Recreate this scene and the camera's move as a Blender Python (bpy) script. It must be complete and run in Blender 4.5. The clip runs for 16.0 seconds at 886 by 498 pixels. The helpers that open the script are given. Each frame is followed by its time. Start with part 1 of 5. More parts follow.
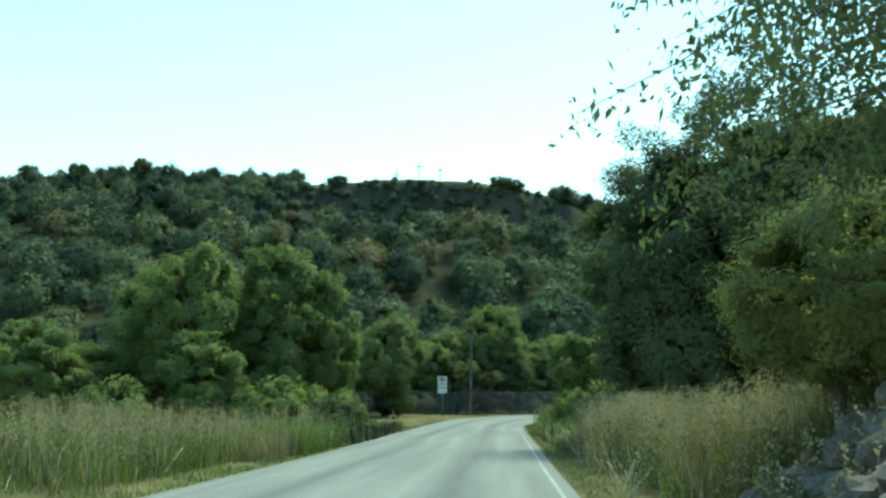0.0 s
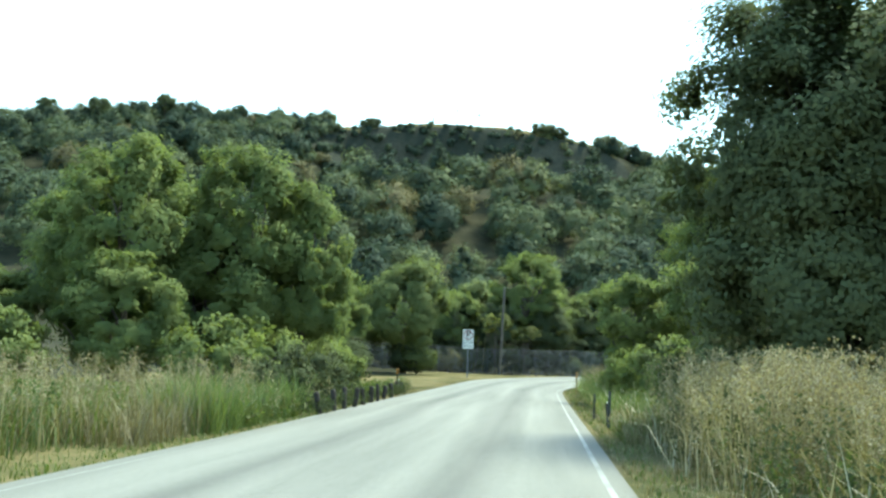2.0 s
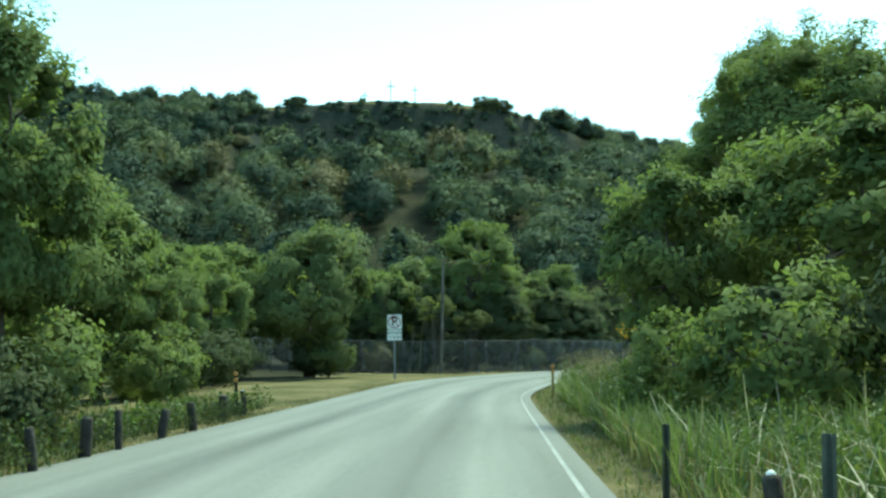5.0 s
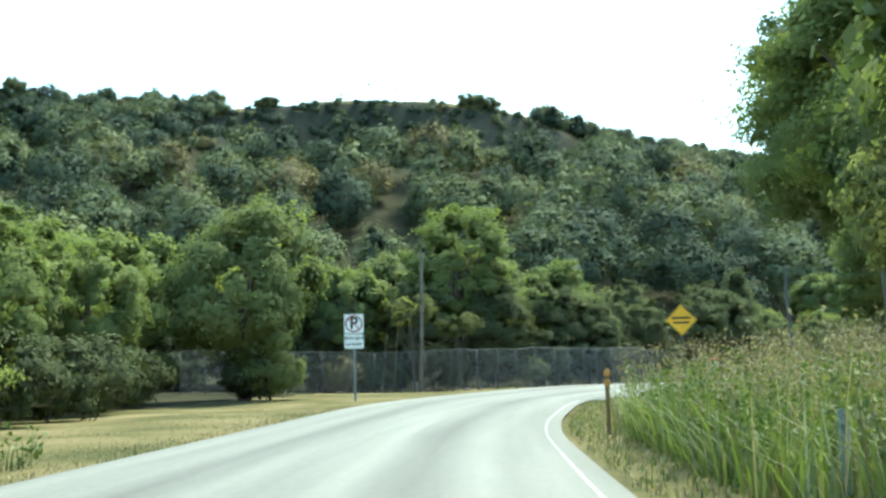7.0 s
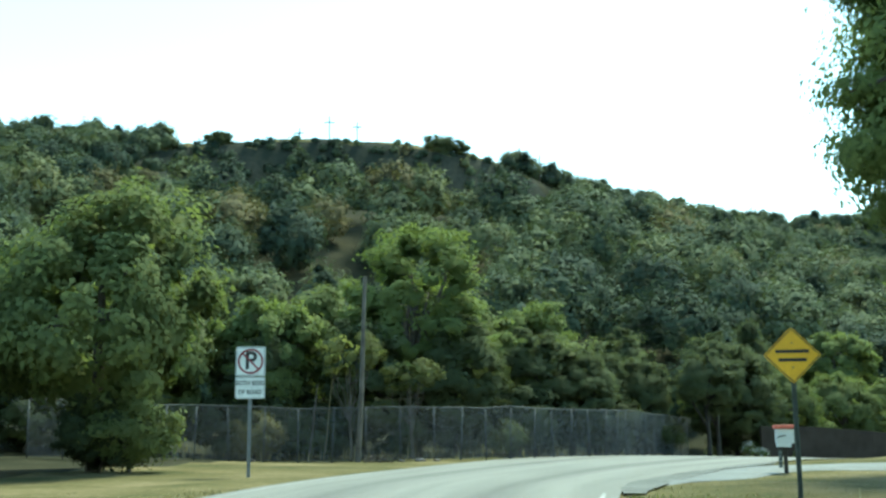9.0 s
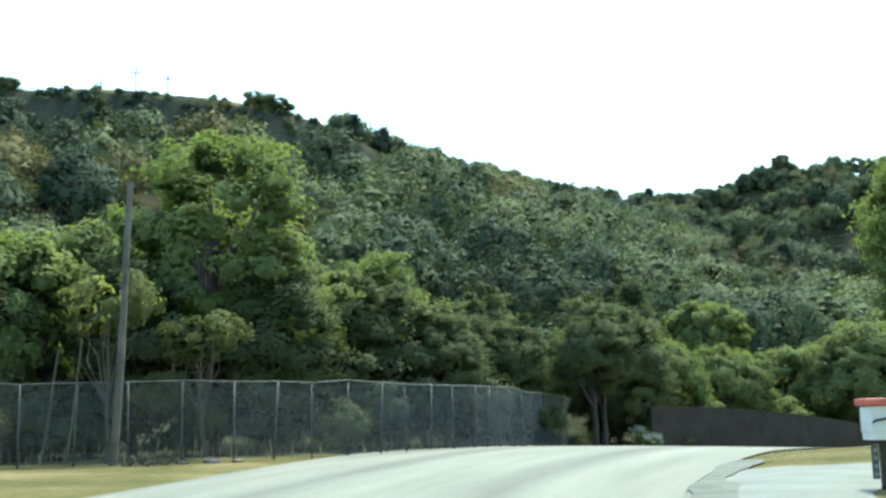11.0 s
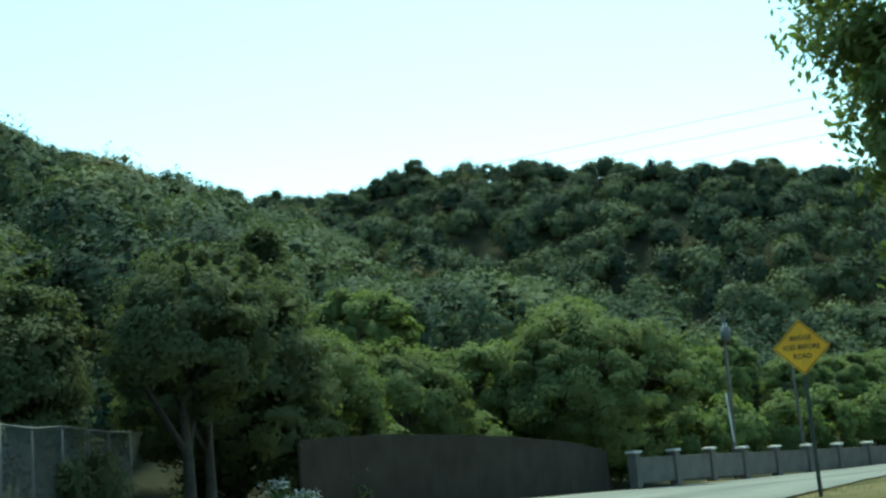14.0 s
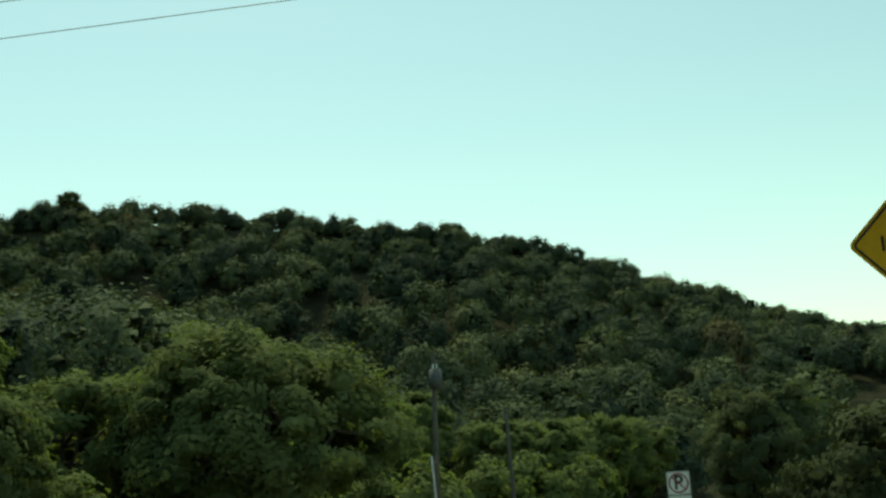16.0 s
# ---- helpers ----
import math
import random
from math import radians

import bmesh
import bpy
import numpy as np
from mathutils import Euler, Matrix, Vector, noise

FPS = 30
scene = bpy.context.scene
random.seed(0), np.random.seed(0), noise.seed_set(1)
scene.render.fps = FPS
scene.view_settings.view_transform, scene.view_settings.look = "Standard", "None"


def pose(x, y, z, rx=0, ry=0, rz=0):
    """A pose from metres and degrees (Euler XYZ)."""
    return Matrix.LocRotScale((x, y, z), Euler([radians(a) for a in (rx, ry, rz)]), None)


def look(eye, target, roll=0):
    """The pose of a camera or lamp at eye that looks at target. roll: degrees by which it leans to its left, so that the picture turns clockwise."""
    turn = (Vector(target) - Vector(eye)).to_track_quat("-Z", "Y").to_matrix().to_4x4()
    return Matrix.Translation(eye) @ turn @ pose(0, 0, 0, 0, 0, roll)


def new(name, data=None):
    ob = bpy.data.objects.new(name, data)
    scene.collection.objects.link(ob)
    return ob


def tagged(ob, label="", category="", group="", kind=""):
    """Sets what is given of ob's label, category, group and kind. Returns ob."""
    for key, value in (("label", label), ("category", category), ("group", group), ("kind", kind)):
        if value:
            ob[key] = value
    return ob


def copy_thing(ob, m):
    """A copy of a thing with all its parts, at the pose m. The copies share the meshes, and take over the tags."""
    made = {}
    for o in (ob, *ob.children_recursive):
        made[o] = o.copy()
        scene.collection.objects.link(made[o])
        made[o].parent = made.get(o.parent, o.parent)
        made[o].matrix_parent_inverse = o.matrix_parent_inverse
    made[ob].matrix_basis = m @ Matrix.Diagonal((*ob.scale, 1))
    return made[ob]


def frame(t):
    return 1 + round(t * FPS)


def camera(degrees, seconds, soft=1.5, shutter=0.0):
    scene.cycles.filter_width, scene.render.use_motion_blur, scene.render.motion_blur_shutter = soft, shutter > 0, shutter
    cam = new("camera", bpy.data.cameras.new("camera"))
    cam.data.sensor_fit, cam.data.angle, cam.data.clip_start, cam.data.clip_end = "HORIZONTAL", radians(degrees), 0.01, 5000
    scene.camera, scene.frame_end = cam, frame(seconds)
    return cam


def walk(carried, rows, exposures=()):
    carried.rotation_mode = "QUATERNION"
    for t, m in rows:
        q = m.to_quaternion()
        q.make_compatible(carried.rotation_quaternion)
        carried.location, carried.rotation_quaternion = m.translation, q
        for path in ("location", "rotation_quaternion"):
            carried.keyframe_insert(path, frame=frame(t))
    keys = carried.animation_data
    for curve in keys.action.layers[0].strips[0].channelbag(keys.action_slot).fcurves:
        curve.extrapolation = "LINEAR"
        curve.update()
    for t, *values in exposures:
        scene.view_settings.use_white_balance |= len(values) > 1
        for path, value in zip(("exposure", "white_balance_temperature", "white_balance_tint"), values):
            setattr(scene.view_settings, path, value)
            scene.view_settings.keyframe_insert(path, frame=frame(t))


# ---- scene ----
cam = camera(44.6, 16.0, soft=2.6)
PATH = [
    (0, (3.304, -2.781, 1.536), (3.183, -0.803, 1.809), -0.0),
    (0.5, (3.307, -0.035, 1.456), (3.177, 1.943, 1.718), 0.9),
    (1, (3.3, 2.781, 1.407), (3.157, 4.754, 1.697), 0.8),
    (1.5, (3.279, 5.777, 1.494), (3.108, 7.76, 1.691), 1.2),
    (2, (3.265, 8.85, 1.464), (3.072, 10.831, 1.658), 1.9),
    (2.5, (3.251, 11.948, 1.427), (3.008, 13.928, 1.567), 1.3),
    (3, (3.242, 15.007, 1.417), (3.034, 16.974, 1.712), 1.6),
    (3.5, (3.211, 18.074, 1.349), (3.02, 20.04, 1.662), 1.9),
    (4, (3.17, 21.147, 1.289), (3.033, 23.12, 1.587), 1.3),
    (4.5, (3.195, 24.18, 1.252), (3.087, 26.168, 1.442), -0.2),
    (6.8, (3.014, 39.67, 0.901), (2.935, 41.656, 1.124), -1.2),
    (7, (3.009, 40.982, 0.916), (2.935, 42.968, 1.143), -1.8),
    (7.5, (2.971, 44.211, 0.882), (2.882, 46.185, 1.187), -0.1),
    (8, (2.983, 47.461, 0.916), (2.894, 49.425, 1.282), -0.0),
    (8.2, (3.001, 48.695, 0.924), (2.916, 50.655, 1.312), -0.5),
    (10.3, (3.055, 62.815, 1.06), (3.231, 64.794, 1.291), -0.8),
    (10.5, (3.123, 64.134, 1.062), (3.326, 66.111, 1.292), -1.7),
    (11, (3.343, 67.228, 1.007), (3.661, 69.179, 1.314), -1.1),
    (11.5, (4.104, 70.206, 1.116), (4.549, 72.126, 1.456), -3.6),
    (12, (5.116, 73.559, 1.152), (5.652, 75.449, 1.529), -3.9),
    (12.5, (6.336, 77.248, 1.231), (7.0, 79.093, 1.626), -3.6),
    (13, (7.669, 81.203, 1.269), (8.496, 82.988, 1.628), -6.3),
    (13.5, (9.092, 85.011, 1.315), (10.002, 86.764, 1.627), -5.4),
    (14, (10.362, 88.084, 1.342), (11.326, 89.806, 1.664), -4.6),
    (14.5, (11.846, 91.151, 1.249), (12.912, 92.798, 1.633), -3.4),
    (15, (13.8, 94.138, 1.22), (14.978, 95.705, 1.615), -3.8),
    (15.5, (16.337, 97.18, 1.188), (17.646, 98.638, 1.59), -4.6),
    (16, (19.138, 100.027, 1.113), (20.567, 101.365, 1.522), -3.8),
]
EXPOSURES = [(0, 1.23, 6500, -30), (1, 1.25, 6500, -30), (1.5, 1.43, 6500, -30), (2, 1.96, 6800, -14), (3, 1.98, 6800, -14), (3.5, 1.26, 6500, -29),
             (4, 1.12, 6500, -27), (4.5, 1.22, 6500, -28), (4.7, 1.3, 6500, -30), (6.8, 2.11, 6800, -12), (7.5, 2.08, 6800, -12), (8, 1.62, 6700, -14),
             (8.2, 1.42, 6500, -27), (10.3, 2.05, 6800, -11), (11, 1.97, 6800, -13), (11.5, 1.32, 6500, -30), (12, 1.03, 6500, -30), (12.5, 0.85, 6500, -30),
             (13, 0.85, 6500, -30), (13.5, 1.09, 6500, -30), (14, 1.04, 6500, -30), (15, 0.5, 7200, -28), (16, 0.17, 9300, -28)]
walk(cam, [(t, look(eye, target, roll)) for t, eye, target, roll in PATH], EXPOSURES)

# ---- world and sun ----
SUN_AZ, SUN_EL = radians(34), radians(58)      # clockwise from +y; above the horizon
world = bpy.data.worlds.new("sky")
scene.world = world
world.use_nodes = True
wn, wl = world.node_tree.nodes, world.node_tree.links
sky = wn.new("ShaderNodeTexSky")
sky.sky_type, sky.sun_disc = "NISHITA", False
sky.sun_elevation, sky.sun_rotation = SUN_EL, SUN_AZ
sky.air_density, sky.dust_density, sky.ozone_density = 1.25, 0.4, 1.8
wn["Background"].inputs["Strength"].default_value = 0.15
wl.new(sky.outputs["Color"], wn["Background"].inputs["Color"])
sun = new("sun", bpy.data.lights.new("sun", "SUN"))
sun.data.energy, sun.data.angle, sun.data.color = 2.8, radians(14.0), (1.0, 0.95, 0.86)
sun_way = Vector((math.sin(SUN_AZ) * math.cos(SUN_EL), math.cos(SUN_AZ) * math.cos(SUN_EL), math.sin(SUN_EL)))
sun.matrix_world = look(sun_way * 300, (0, 0, 0))

rng = np.random.default_rng(7)


# ---- materials ----
def material(name, colours, scale=4.0, fine=30.0, rough=0.8, metal=0.0, bump=0.3, bump_scale=40.0, coords="Object",
             through_light=0.0, island=0.0, distort=0.0, spec=0.4):
    """colours: two or three colours mixed by noise at two scales."""
    m = bpy.data.materials.new(name)
    m.use_nodes = True
    n, l = m.node_tree.nodes, m.node_tree.links
    b = n["Principled BSDF"]
    b.inputs["Roughness"].default_value, b.inputs["Metallic"].default_value = rough, metal
    b.inputs["Specular IOR Level"].default_value = spec
    tc = n.new("ShaderNodeTexCoord")
    big, small = n.new("ShaderNodeTexNoise"), n.new("ShaderNodeTexNoise")
    big.inputs["Scale"].default_value, small.inputs["Scale"].default_value = scale, fine
    big.inputs["Detail"].default_value, small.inputs["Detail"].default_value = 4, 5
    big.inputs["Distortion"].default_value = distort
    for t in (big, small):
        l.new(tc.outputs[coords], t.inputs["Vector"])
    mix = n.new("ShaderNodeMath")
    mix.operation = "MULTIPLY_ADD"
    mix.inputs[1].default_value = 0.35
    l.new(small.outputs["Fac"], mix.inputs[0])
    half = n.new("ShaderNodeMath")
    half.operation = "MULTIPLY"
    half.inputs[1].default_value = 0.65
    l.new(big.outputs["Fac"], half.inputs[0])
    l.new(half.outputs[0], mix.inputs[2])
    value = mix.outputs[0]
    if island:
        geo = n.new("ShaderNodeNewGeometry")
        add = n.new("ShaderNodeMath")
        add.operation = "MULTIPLY_ADD"
        add.inputs[1].default_value = island
        l.new(geo.outputs["Random Per Island"], add.inputs[0])
        l.new(value, add.inputs[2])
        sub = n.new("ShaderNodeMath")
        sub.operation = "SUBTRACT"
        sub.inputs[1].default_value = island / 2
        l.new(add.outputs[0], sub.inputs[0])
        value = sub.outputs[0]
    ramp = n.new("ShaderNodeValToRGB")
    l.new(value, ramp.inputs["Fac"])
    e = ramp.color_ramp.elements
    e[0].position, e[1].position = 0.36, 0.64
    e[0].color, e[1].color = (*colours[0], 1), (*colours[-1], 1)
    if len(colours) == 3:
        e.new(0.5).color = (*colours[1], 1)
    l.new(ramp.outputs["Color"], b.inputs["Base Color"])
    if bump:
        bn, bt = n.new("ShaderNodeBump"), n.new("ShaderNodeTexNoise")
        bt.inputs["Scale"].default_value = bump_scale
        bt.inputs["Detail"].default_value = 6
        bn.inputs["Strength"].default_value, bn.inputs["Distance"].default_value = bump, 0.02
        l.new(tc.outputs[coords], bt.inputs["Vector"])
        l.new(bt.outputs["Fac"], bn.inputs["Height"])
        l.new(bn.outputs["Normal"], b.inputs["Normal"])
    if through_light:
        tr, ms = n.new("ShaderNodeBsdfTranslucent"), n.new("ShaderNodeMixShader")
        hue = n.new("ShaderNodeMixRGB")
        hue.blend_type = "MULTIPLY"
        hue.inputs["Fac"].default_value = 1
        hue.inputs["Color2"].default_value = (0.95, 1.0, 0.60, 1)
        l.new(ramp.outputs["Color"], hue.inputs["Color1"])
        l.new(hue.outputs["Color"], tr.inputs["Color"])
        ms.inputs["Fac"].default_value = through_light
        l.new(b.outputs[0], ms.inputs[1])
        l.new(tr.outputs[0], ms.inputs[2])
        l.new(ms.outputs[0], n["Material Output"].inputs["Surface"])
    return m


def leaf_material(name, a, b, c, light=0.45, scale=0.35):
    return material(name, (a, b, c), scale=scale, fine=3.0, rough=0.74, bump=0, through_light=light, island=0.07, spec=0.04)


LEAF_GREEN = leaf_material("broad_leaf", (0.120, 0.154, 0.064), (0.167, 0.203, 0.079), (0.212, 0.244, 0.098), 0.5)
LEAF_OLIVE = leaf_material("olive_leaf", (0.116, 0.143, 0.064), (0.161, 0.188, 0.080), (0.205, 0.229, 0.098), 0.5)
# dark cedar green; on broadleaf crowns it is shade put into the colour
LEAF_DARK = leaf_material("cedar_and_shaded_leaf", (0.080, 0.096, 0.054), (0.106, 0.124, 0.066), (0.132, 0.150, 0.078), 0.42)
LEAF_YELLOW = leaf_material("pale_leaf", (0.160, 0.174, 0.082), (0.205, 0.218, 0.104), (0.250, 0.262, 0.132), 0.66)
# brush leaf darkened: the deep shade it stands in is put into the colour
LEAF_SHADED_BRUSH = leaf_material("shaded_brush_leaf", (0.048, 0.060, 0.032), (0.068, 0.082, 0.042), (0.092, 0.106, 0.054), 0.3)
LEAF_DRY = leaf_material("dry_leaf", (0.110, 0.104, 0.060), (0.160, 0.150, 0.085), (0.215, 0.198, 0.115), 0.4)
# woodland green turned bluer: distance haze is put into the leaf colour
WOODS = leaf_material("hazy_woodland_leaf", (0.050, 0.070, 0.051), (0.092, 0.116, 0.070), (0.138, 0.158, 0.086), 0.28, 0.11)
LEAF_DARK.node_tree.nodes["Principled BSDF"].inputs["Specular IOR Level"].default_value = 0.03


def toned(m):
    """Lets each tree of the wood have a tone of its own."""
    n, l = m.node_tree.nodes, m.node_tree.links
    ramp = next(x for x in n if x.type == "VALTORGB")
    old = ramp.inputs["Fac"].links[0].from_socket
    at, mx = n.new("ShaderNodeAttribute"), n.new("ShaderNodeMix")
    at.attribute_name = "tone"
    mx.inputs["Factor"].default_value = 0.78
    l.new(old, mx.inputs["A"])
    l.new(at.outputs["Fac"], mx.inputs["B"])
    l.new(mx.outputs["Result"], ramp.inputs["Fac"])
    e = ramp.color_ramp.elements
    e[0].position, e[-1].position = 0.25, 0.78
    warm = e.new(0.9)
    warm.color = (0.135, 0.122, 0.068, 1)


toned(WOODS)
BARK = material("bark", ((0.06, 0.05, 0.04), (0.13, 0.11, 0.09)), 6, 50, 0.9, bump=0.8)
GROUND = material("dry_grass_ground", ((0.056, 0.060, 0.026), (0.108, 0.094, 0.044), (0.168, 0.138, 0.076)), 0.35, 6, 0.95, bump=0.8, bump_scale=12, spec=0.03)
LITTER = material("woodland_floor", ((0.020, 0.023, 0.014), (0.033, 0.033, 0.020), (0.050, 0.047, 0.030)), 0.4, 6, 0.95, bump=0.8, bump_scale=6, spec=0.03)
# dark rock of the crest's face, with the brow's shadow mixed into the colour
HILLTOP = material("shaded_rocky_hilltop", ((0.022, 0.027, 0.021), (0.034, 0.037, 0.029), (0.058, 0.056, 0.043)), 0.12, 1.5, 0.95, bump=0.8, bump_scale=3, spec=0.03)
DRIVE = material("worn_driveway", ((0.105, 0.113, 0.110), (0.165, 0.174, 0.168)), 0.8, 14, 0.9, bump=0.5, bump_scale=50)
PAINT = material("worn_white_paint", ((0.15, 0.158, 0.146), (0.29, 0.292, 0.275)), 1.4, 22, 0.7, bump=0.2)
# darker than bare zinc: the backlit fence's shade is put into this steel colour
GALV = material("shaded_galvanised_steel", ((0.07, 0.076, 0.08), (0.12, 0.127, 0.131)), 5, 60, 0.7, 0.2, bump=0.1)
WIRE = material("chain_link_wire", ((0.095, 0.103, 0.115), (0.145, 0.155, 0.168)), 5, 60, 0.8, 0.0, bump=0)
STEEL = material("zinc_sign_post", ((0.16, 0.17, 0.172), (0.27, 0.28, 0.282)), 5, 60, 0.65, 0.1, bump=0.1)
CREOSOTE = material("weathered_pole_wood", ((0.075, 0.066, 0.056), (0.155, 0.136, 0.116)), 3, 40, 0.9, bump=0.7)
DARKWOOD = material("dark_post_wood", ((0.022, 0.019, 0.016), (0.060, 0.052, 0.044)), 6, 50, 0.9, bump=0.7)
SCREEN = material("dark_brown_boards", ((0.028, 0.022, 0.018), (0.046, 0.037, 0.031)), 1.2, 30, 0.9, bump=0.5, spec=0.1)
CONCRETE = material("bridge_concrete", ((0.105, 0.088, 0.078), (0.17, 0.145, 0.13)), 1.2, 25, 0.9, bump=0.5)
CAP = material("pale_cap_stone", ((0.55, 0.52, 0.47), (0.75, 0.72, 0.66)), 3, 30, 0.85, bump=0.3)
WHITE = material("sign_white", ((0.62, 0.64, 0.62), (0.80, 0.81, 0.79)), 3, 30, 0.5, bump=0)
BLACK = material("sign_black", ((0.012, 0.012, 0.012), (0.03, 0.03, 0.03)), 3, 30, 0.5, bump=0)
RED = material("sign_red", ((0.16, 0.02, 0.03), (0.26, 0.04, 0.05)), 3, 30, 0.5, bump=0)
YELLOW = material("sign_yellow", ((0.62, 0.33, 0.02), (0.80, 0.45, 0.03)), 2, 20, 0.45, bump=0)
POSTGREEN = material("painted_steel_post", ((0.045, 0.055, 0.048), (0.10, 0.115, 0.105)), 5, 50, 0.6, 0.2, bump=0.2)
ROCK = material("limestone", ((0.050, 0.043, 0.038), (0.10, 0.086, 0.077), (0.19, 0.165, 0.148)), 1.3, 12, 0.95, bump=1.0, bump_scale=14)
BOXWHITE = material("mailbox_white", ((0.58, 0.58, 0.56), (0.74, 0.74, 0.72)), 4, 40, 0.5, bump=0.1)
BOXRED = material("mailbox_red_roof", ((0.50, 0.10, 0.07), (0.66, 0.17, 0.12)), 4, 40, 0.55, bump=0.1)
ORANGE = material("reflector_orange", ((0.30, 0.15, 0.04), (0.50, 0.25, 0.06)), 4, 40, 0.4, bump=0)
CABLE = material("cable_black", ((0.02, 0.02, 0.02), (0.04, 0.04, 0.04)), 4, 40, 0.6, bump=0)
STRAW = material("dry_stalk", ((0.122, 0.104, 0.050), (0.195, 0.168, 0.088), (0.305, 0.268, 0.165)), 0.6, 5, 0.8, bump=0, through_light=0.3, island=0.4)
GRASSGREEN = material("green_blade", ((0.058, 0.094, 0.021), (0.098, 0.140, 0.034), (0.155, 0.178, 0.057)), 0.5, 5, 0.7, bump=0, through_light=0.35, island=0.4)
SEED = material("seed_head", ((0.19, 0.150, 0.085), (0.27, 0.225, 0.135), (0.37, 0.315, 0.20)), 0.6, 5, 0.9, bump=0, through_light=0.3, island=0.4)


# ---- mesh helpers ----
def mesh_from(name, verts, faces, mat=None, smooth=False, normals=None):
    """verts (n,3) and faces (m,k) arrays, all faces with the same number of corners; normals: one for each vertex."""
    verts, faces = np.asarray(verts, np.float32), np.asarray(faces, np.int32)
    me = bpy.data.meshes.new(name)
    k = faces.shape[1]
    me.vertices.add(len(verts))
    me.vertices.foreach_set("co", verts.ravel())
    me.loops.add(faces.size)
    me.loops.foreach_set("vertex_index", faces.ravel())
    me.polygons.add(len(faces))
    me.polygons.foreach_set("loop_start", np.arange(0, faces.size, k, dtype=np.int32))
    me.update(calc_edges=True)
    if smooth:
        me.polygons.foreach_set("use_smooth", np.ones(len(faces), bool))
    if normals is not None:
        me.attributes.new("custom_normal", "FLOAT_VECTOR", "POINT").data.foreach_set("vector", np.asarray(normals, np.float32).ravel())
    if mat:
        me.materials.append(mat)
    return me


def bm_mesh(name, bm, mat, smooth=False):
    me = bpy.data.meshes.new(name)
    bmesh.ops.recalc_face_normals(bm, faces=bm.faces)
    for f in bm.faces:
        f.smooth = smooth
    bm.to_mesh(me)
    bm.free()
    me.materials.append(mat)
    return me


def part(name, data, mat, parent, label="", at=None):
    """One mesh object under a thing or under a part."""
    me = data if isinstance(data, bpy.types.Mesh) else bm_mesh(name, data, mat)
    ob = new(name, me)
    ob.parent = parent
    if at is not None:
        ob.matrix_basis = at
    if label:
        tagged(ob, label)
    return ob


def thing(name, at, label, category, group="", kind=""):
    ob = new(name)
    ob.empty_display_size = 0.3
    ob.matrix_basis = at
    return tagged(ob, label, category, group, kind)


def box(sx, sy, sz, at=(0, 0, 0), bevel=0.0, bm=None):
    """A box centred on at, its edges bevelled."""
    bm2 = bmesh.new()
    bmesh.ops.create_cube(bm2, size=1, matrix=Matrix.Translation(at) @ Matrix.Diagonal((sx, sy, sz, 1)))
    if bevel:
        bmesh.ops.bevel(bm2, geom=bm2.edges[:], offset=bevel, segments=2, affect="EDGES", profile=0.6)
    if bm is None:
        return bm2
    tmp = bpy.data.meshes.new("tmp")
    bm2.to_mesh(tmp)
    bm2.free()
    bm.from_mesh(tmp)
    bpy.data.meshes.remove(tmp)
    return bm


def tube_arrays(path, radii, sides=8):
    path = np.asarray(path, float)
    n = len(path)
    d = np.gradient(path, axis=0)
    d /= np.linalg.norm(d, axis=1)[:, None] + 1e-9
    ref = np.where(np.abs(d[:, 2:3]) > 0.9, np.array([[1.0, 0, 0]]), np.array([[0, 0, 1.0]]))
    u = np.cross(d, ref)
    u /= np.linalg.norm(u, axis=1)[:, None] + 1e-9
    v = np.cross(d, u)
    a = np.linspace(0, 2 * np.pi, sides, endpoint=False)
    ring = np.cos(a)[None, :, None] * u[:, None] + np.sin(a)[None, :, None] * v[:, None]
    verts = (path[:, None] + ring * np.asarray(radii, float)[:, None, None]).reshape(-1, 3)
    i, j = np.meshgrid(np.arange(n - 1), np.arange(sides), indexing="ij")
    k = (j + 1) % sides
    faces = np.stack([i * sides + j, i * sides + k, (i + 1) * sides + k, (i + 1) * sides + j], -1).reshape(-1, 4)
    return verts, faces


def join(pieces):
    vs, fs, o = [], [], 0
    for v, f in pieces:
        vs.append(v)
        fs.append(f + o)
        o += len(v)
    return np.concatenate(vs), np.concatenate(fs)


def tube(name, path, radii, mat, sides=8):
    v, f = tube_arrays(path, radii, sides)
    me = mesh_from(name, v, f, mat, True)
    return me


# ---- the lie of the land ----
LEFT = np.array([(-2.9, -120), (-2.6, -40), (-2.3, 10), (-1.9, 21), (-1.65, 28), (-1.52, 40), (-1.3, 48), (-1.12, 57), (-0.92, 66), (-0.7, 74), (0.55, 81), (2.8, 89), (5.2, 97), (8.1, 104),
                 (12, 107.7), (16, 109.6), (20, 111.8), (29.5, 118.2), (38, 124), (49, 127.2), (62, 130), (95, 135), (160, 141)], float)
RIGHT = np.array([(5.2, -120), (4.5, -40), (4.24, 10), (4.06, 22), (3.98, 31), (3.90, 38), (3.80, 50), (3.80, 56.5), (4.1, 61), (5.0, 68.5), (6.05, 74.5), (8.45, 81), (11.1, 86),
                  (13.3, 89.8), (16, 94), (19.9, 98.6), (24.7, 102.8), (31, 107.4), (40, 114), (48, 119.6), (62, 124), (95, 129), (160, 135)], float)


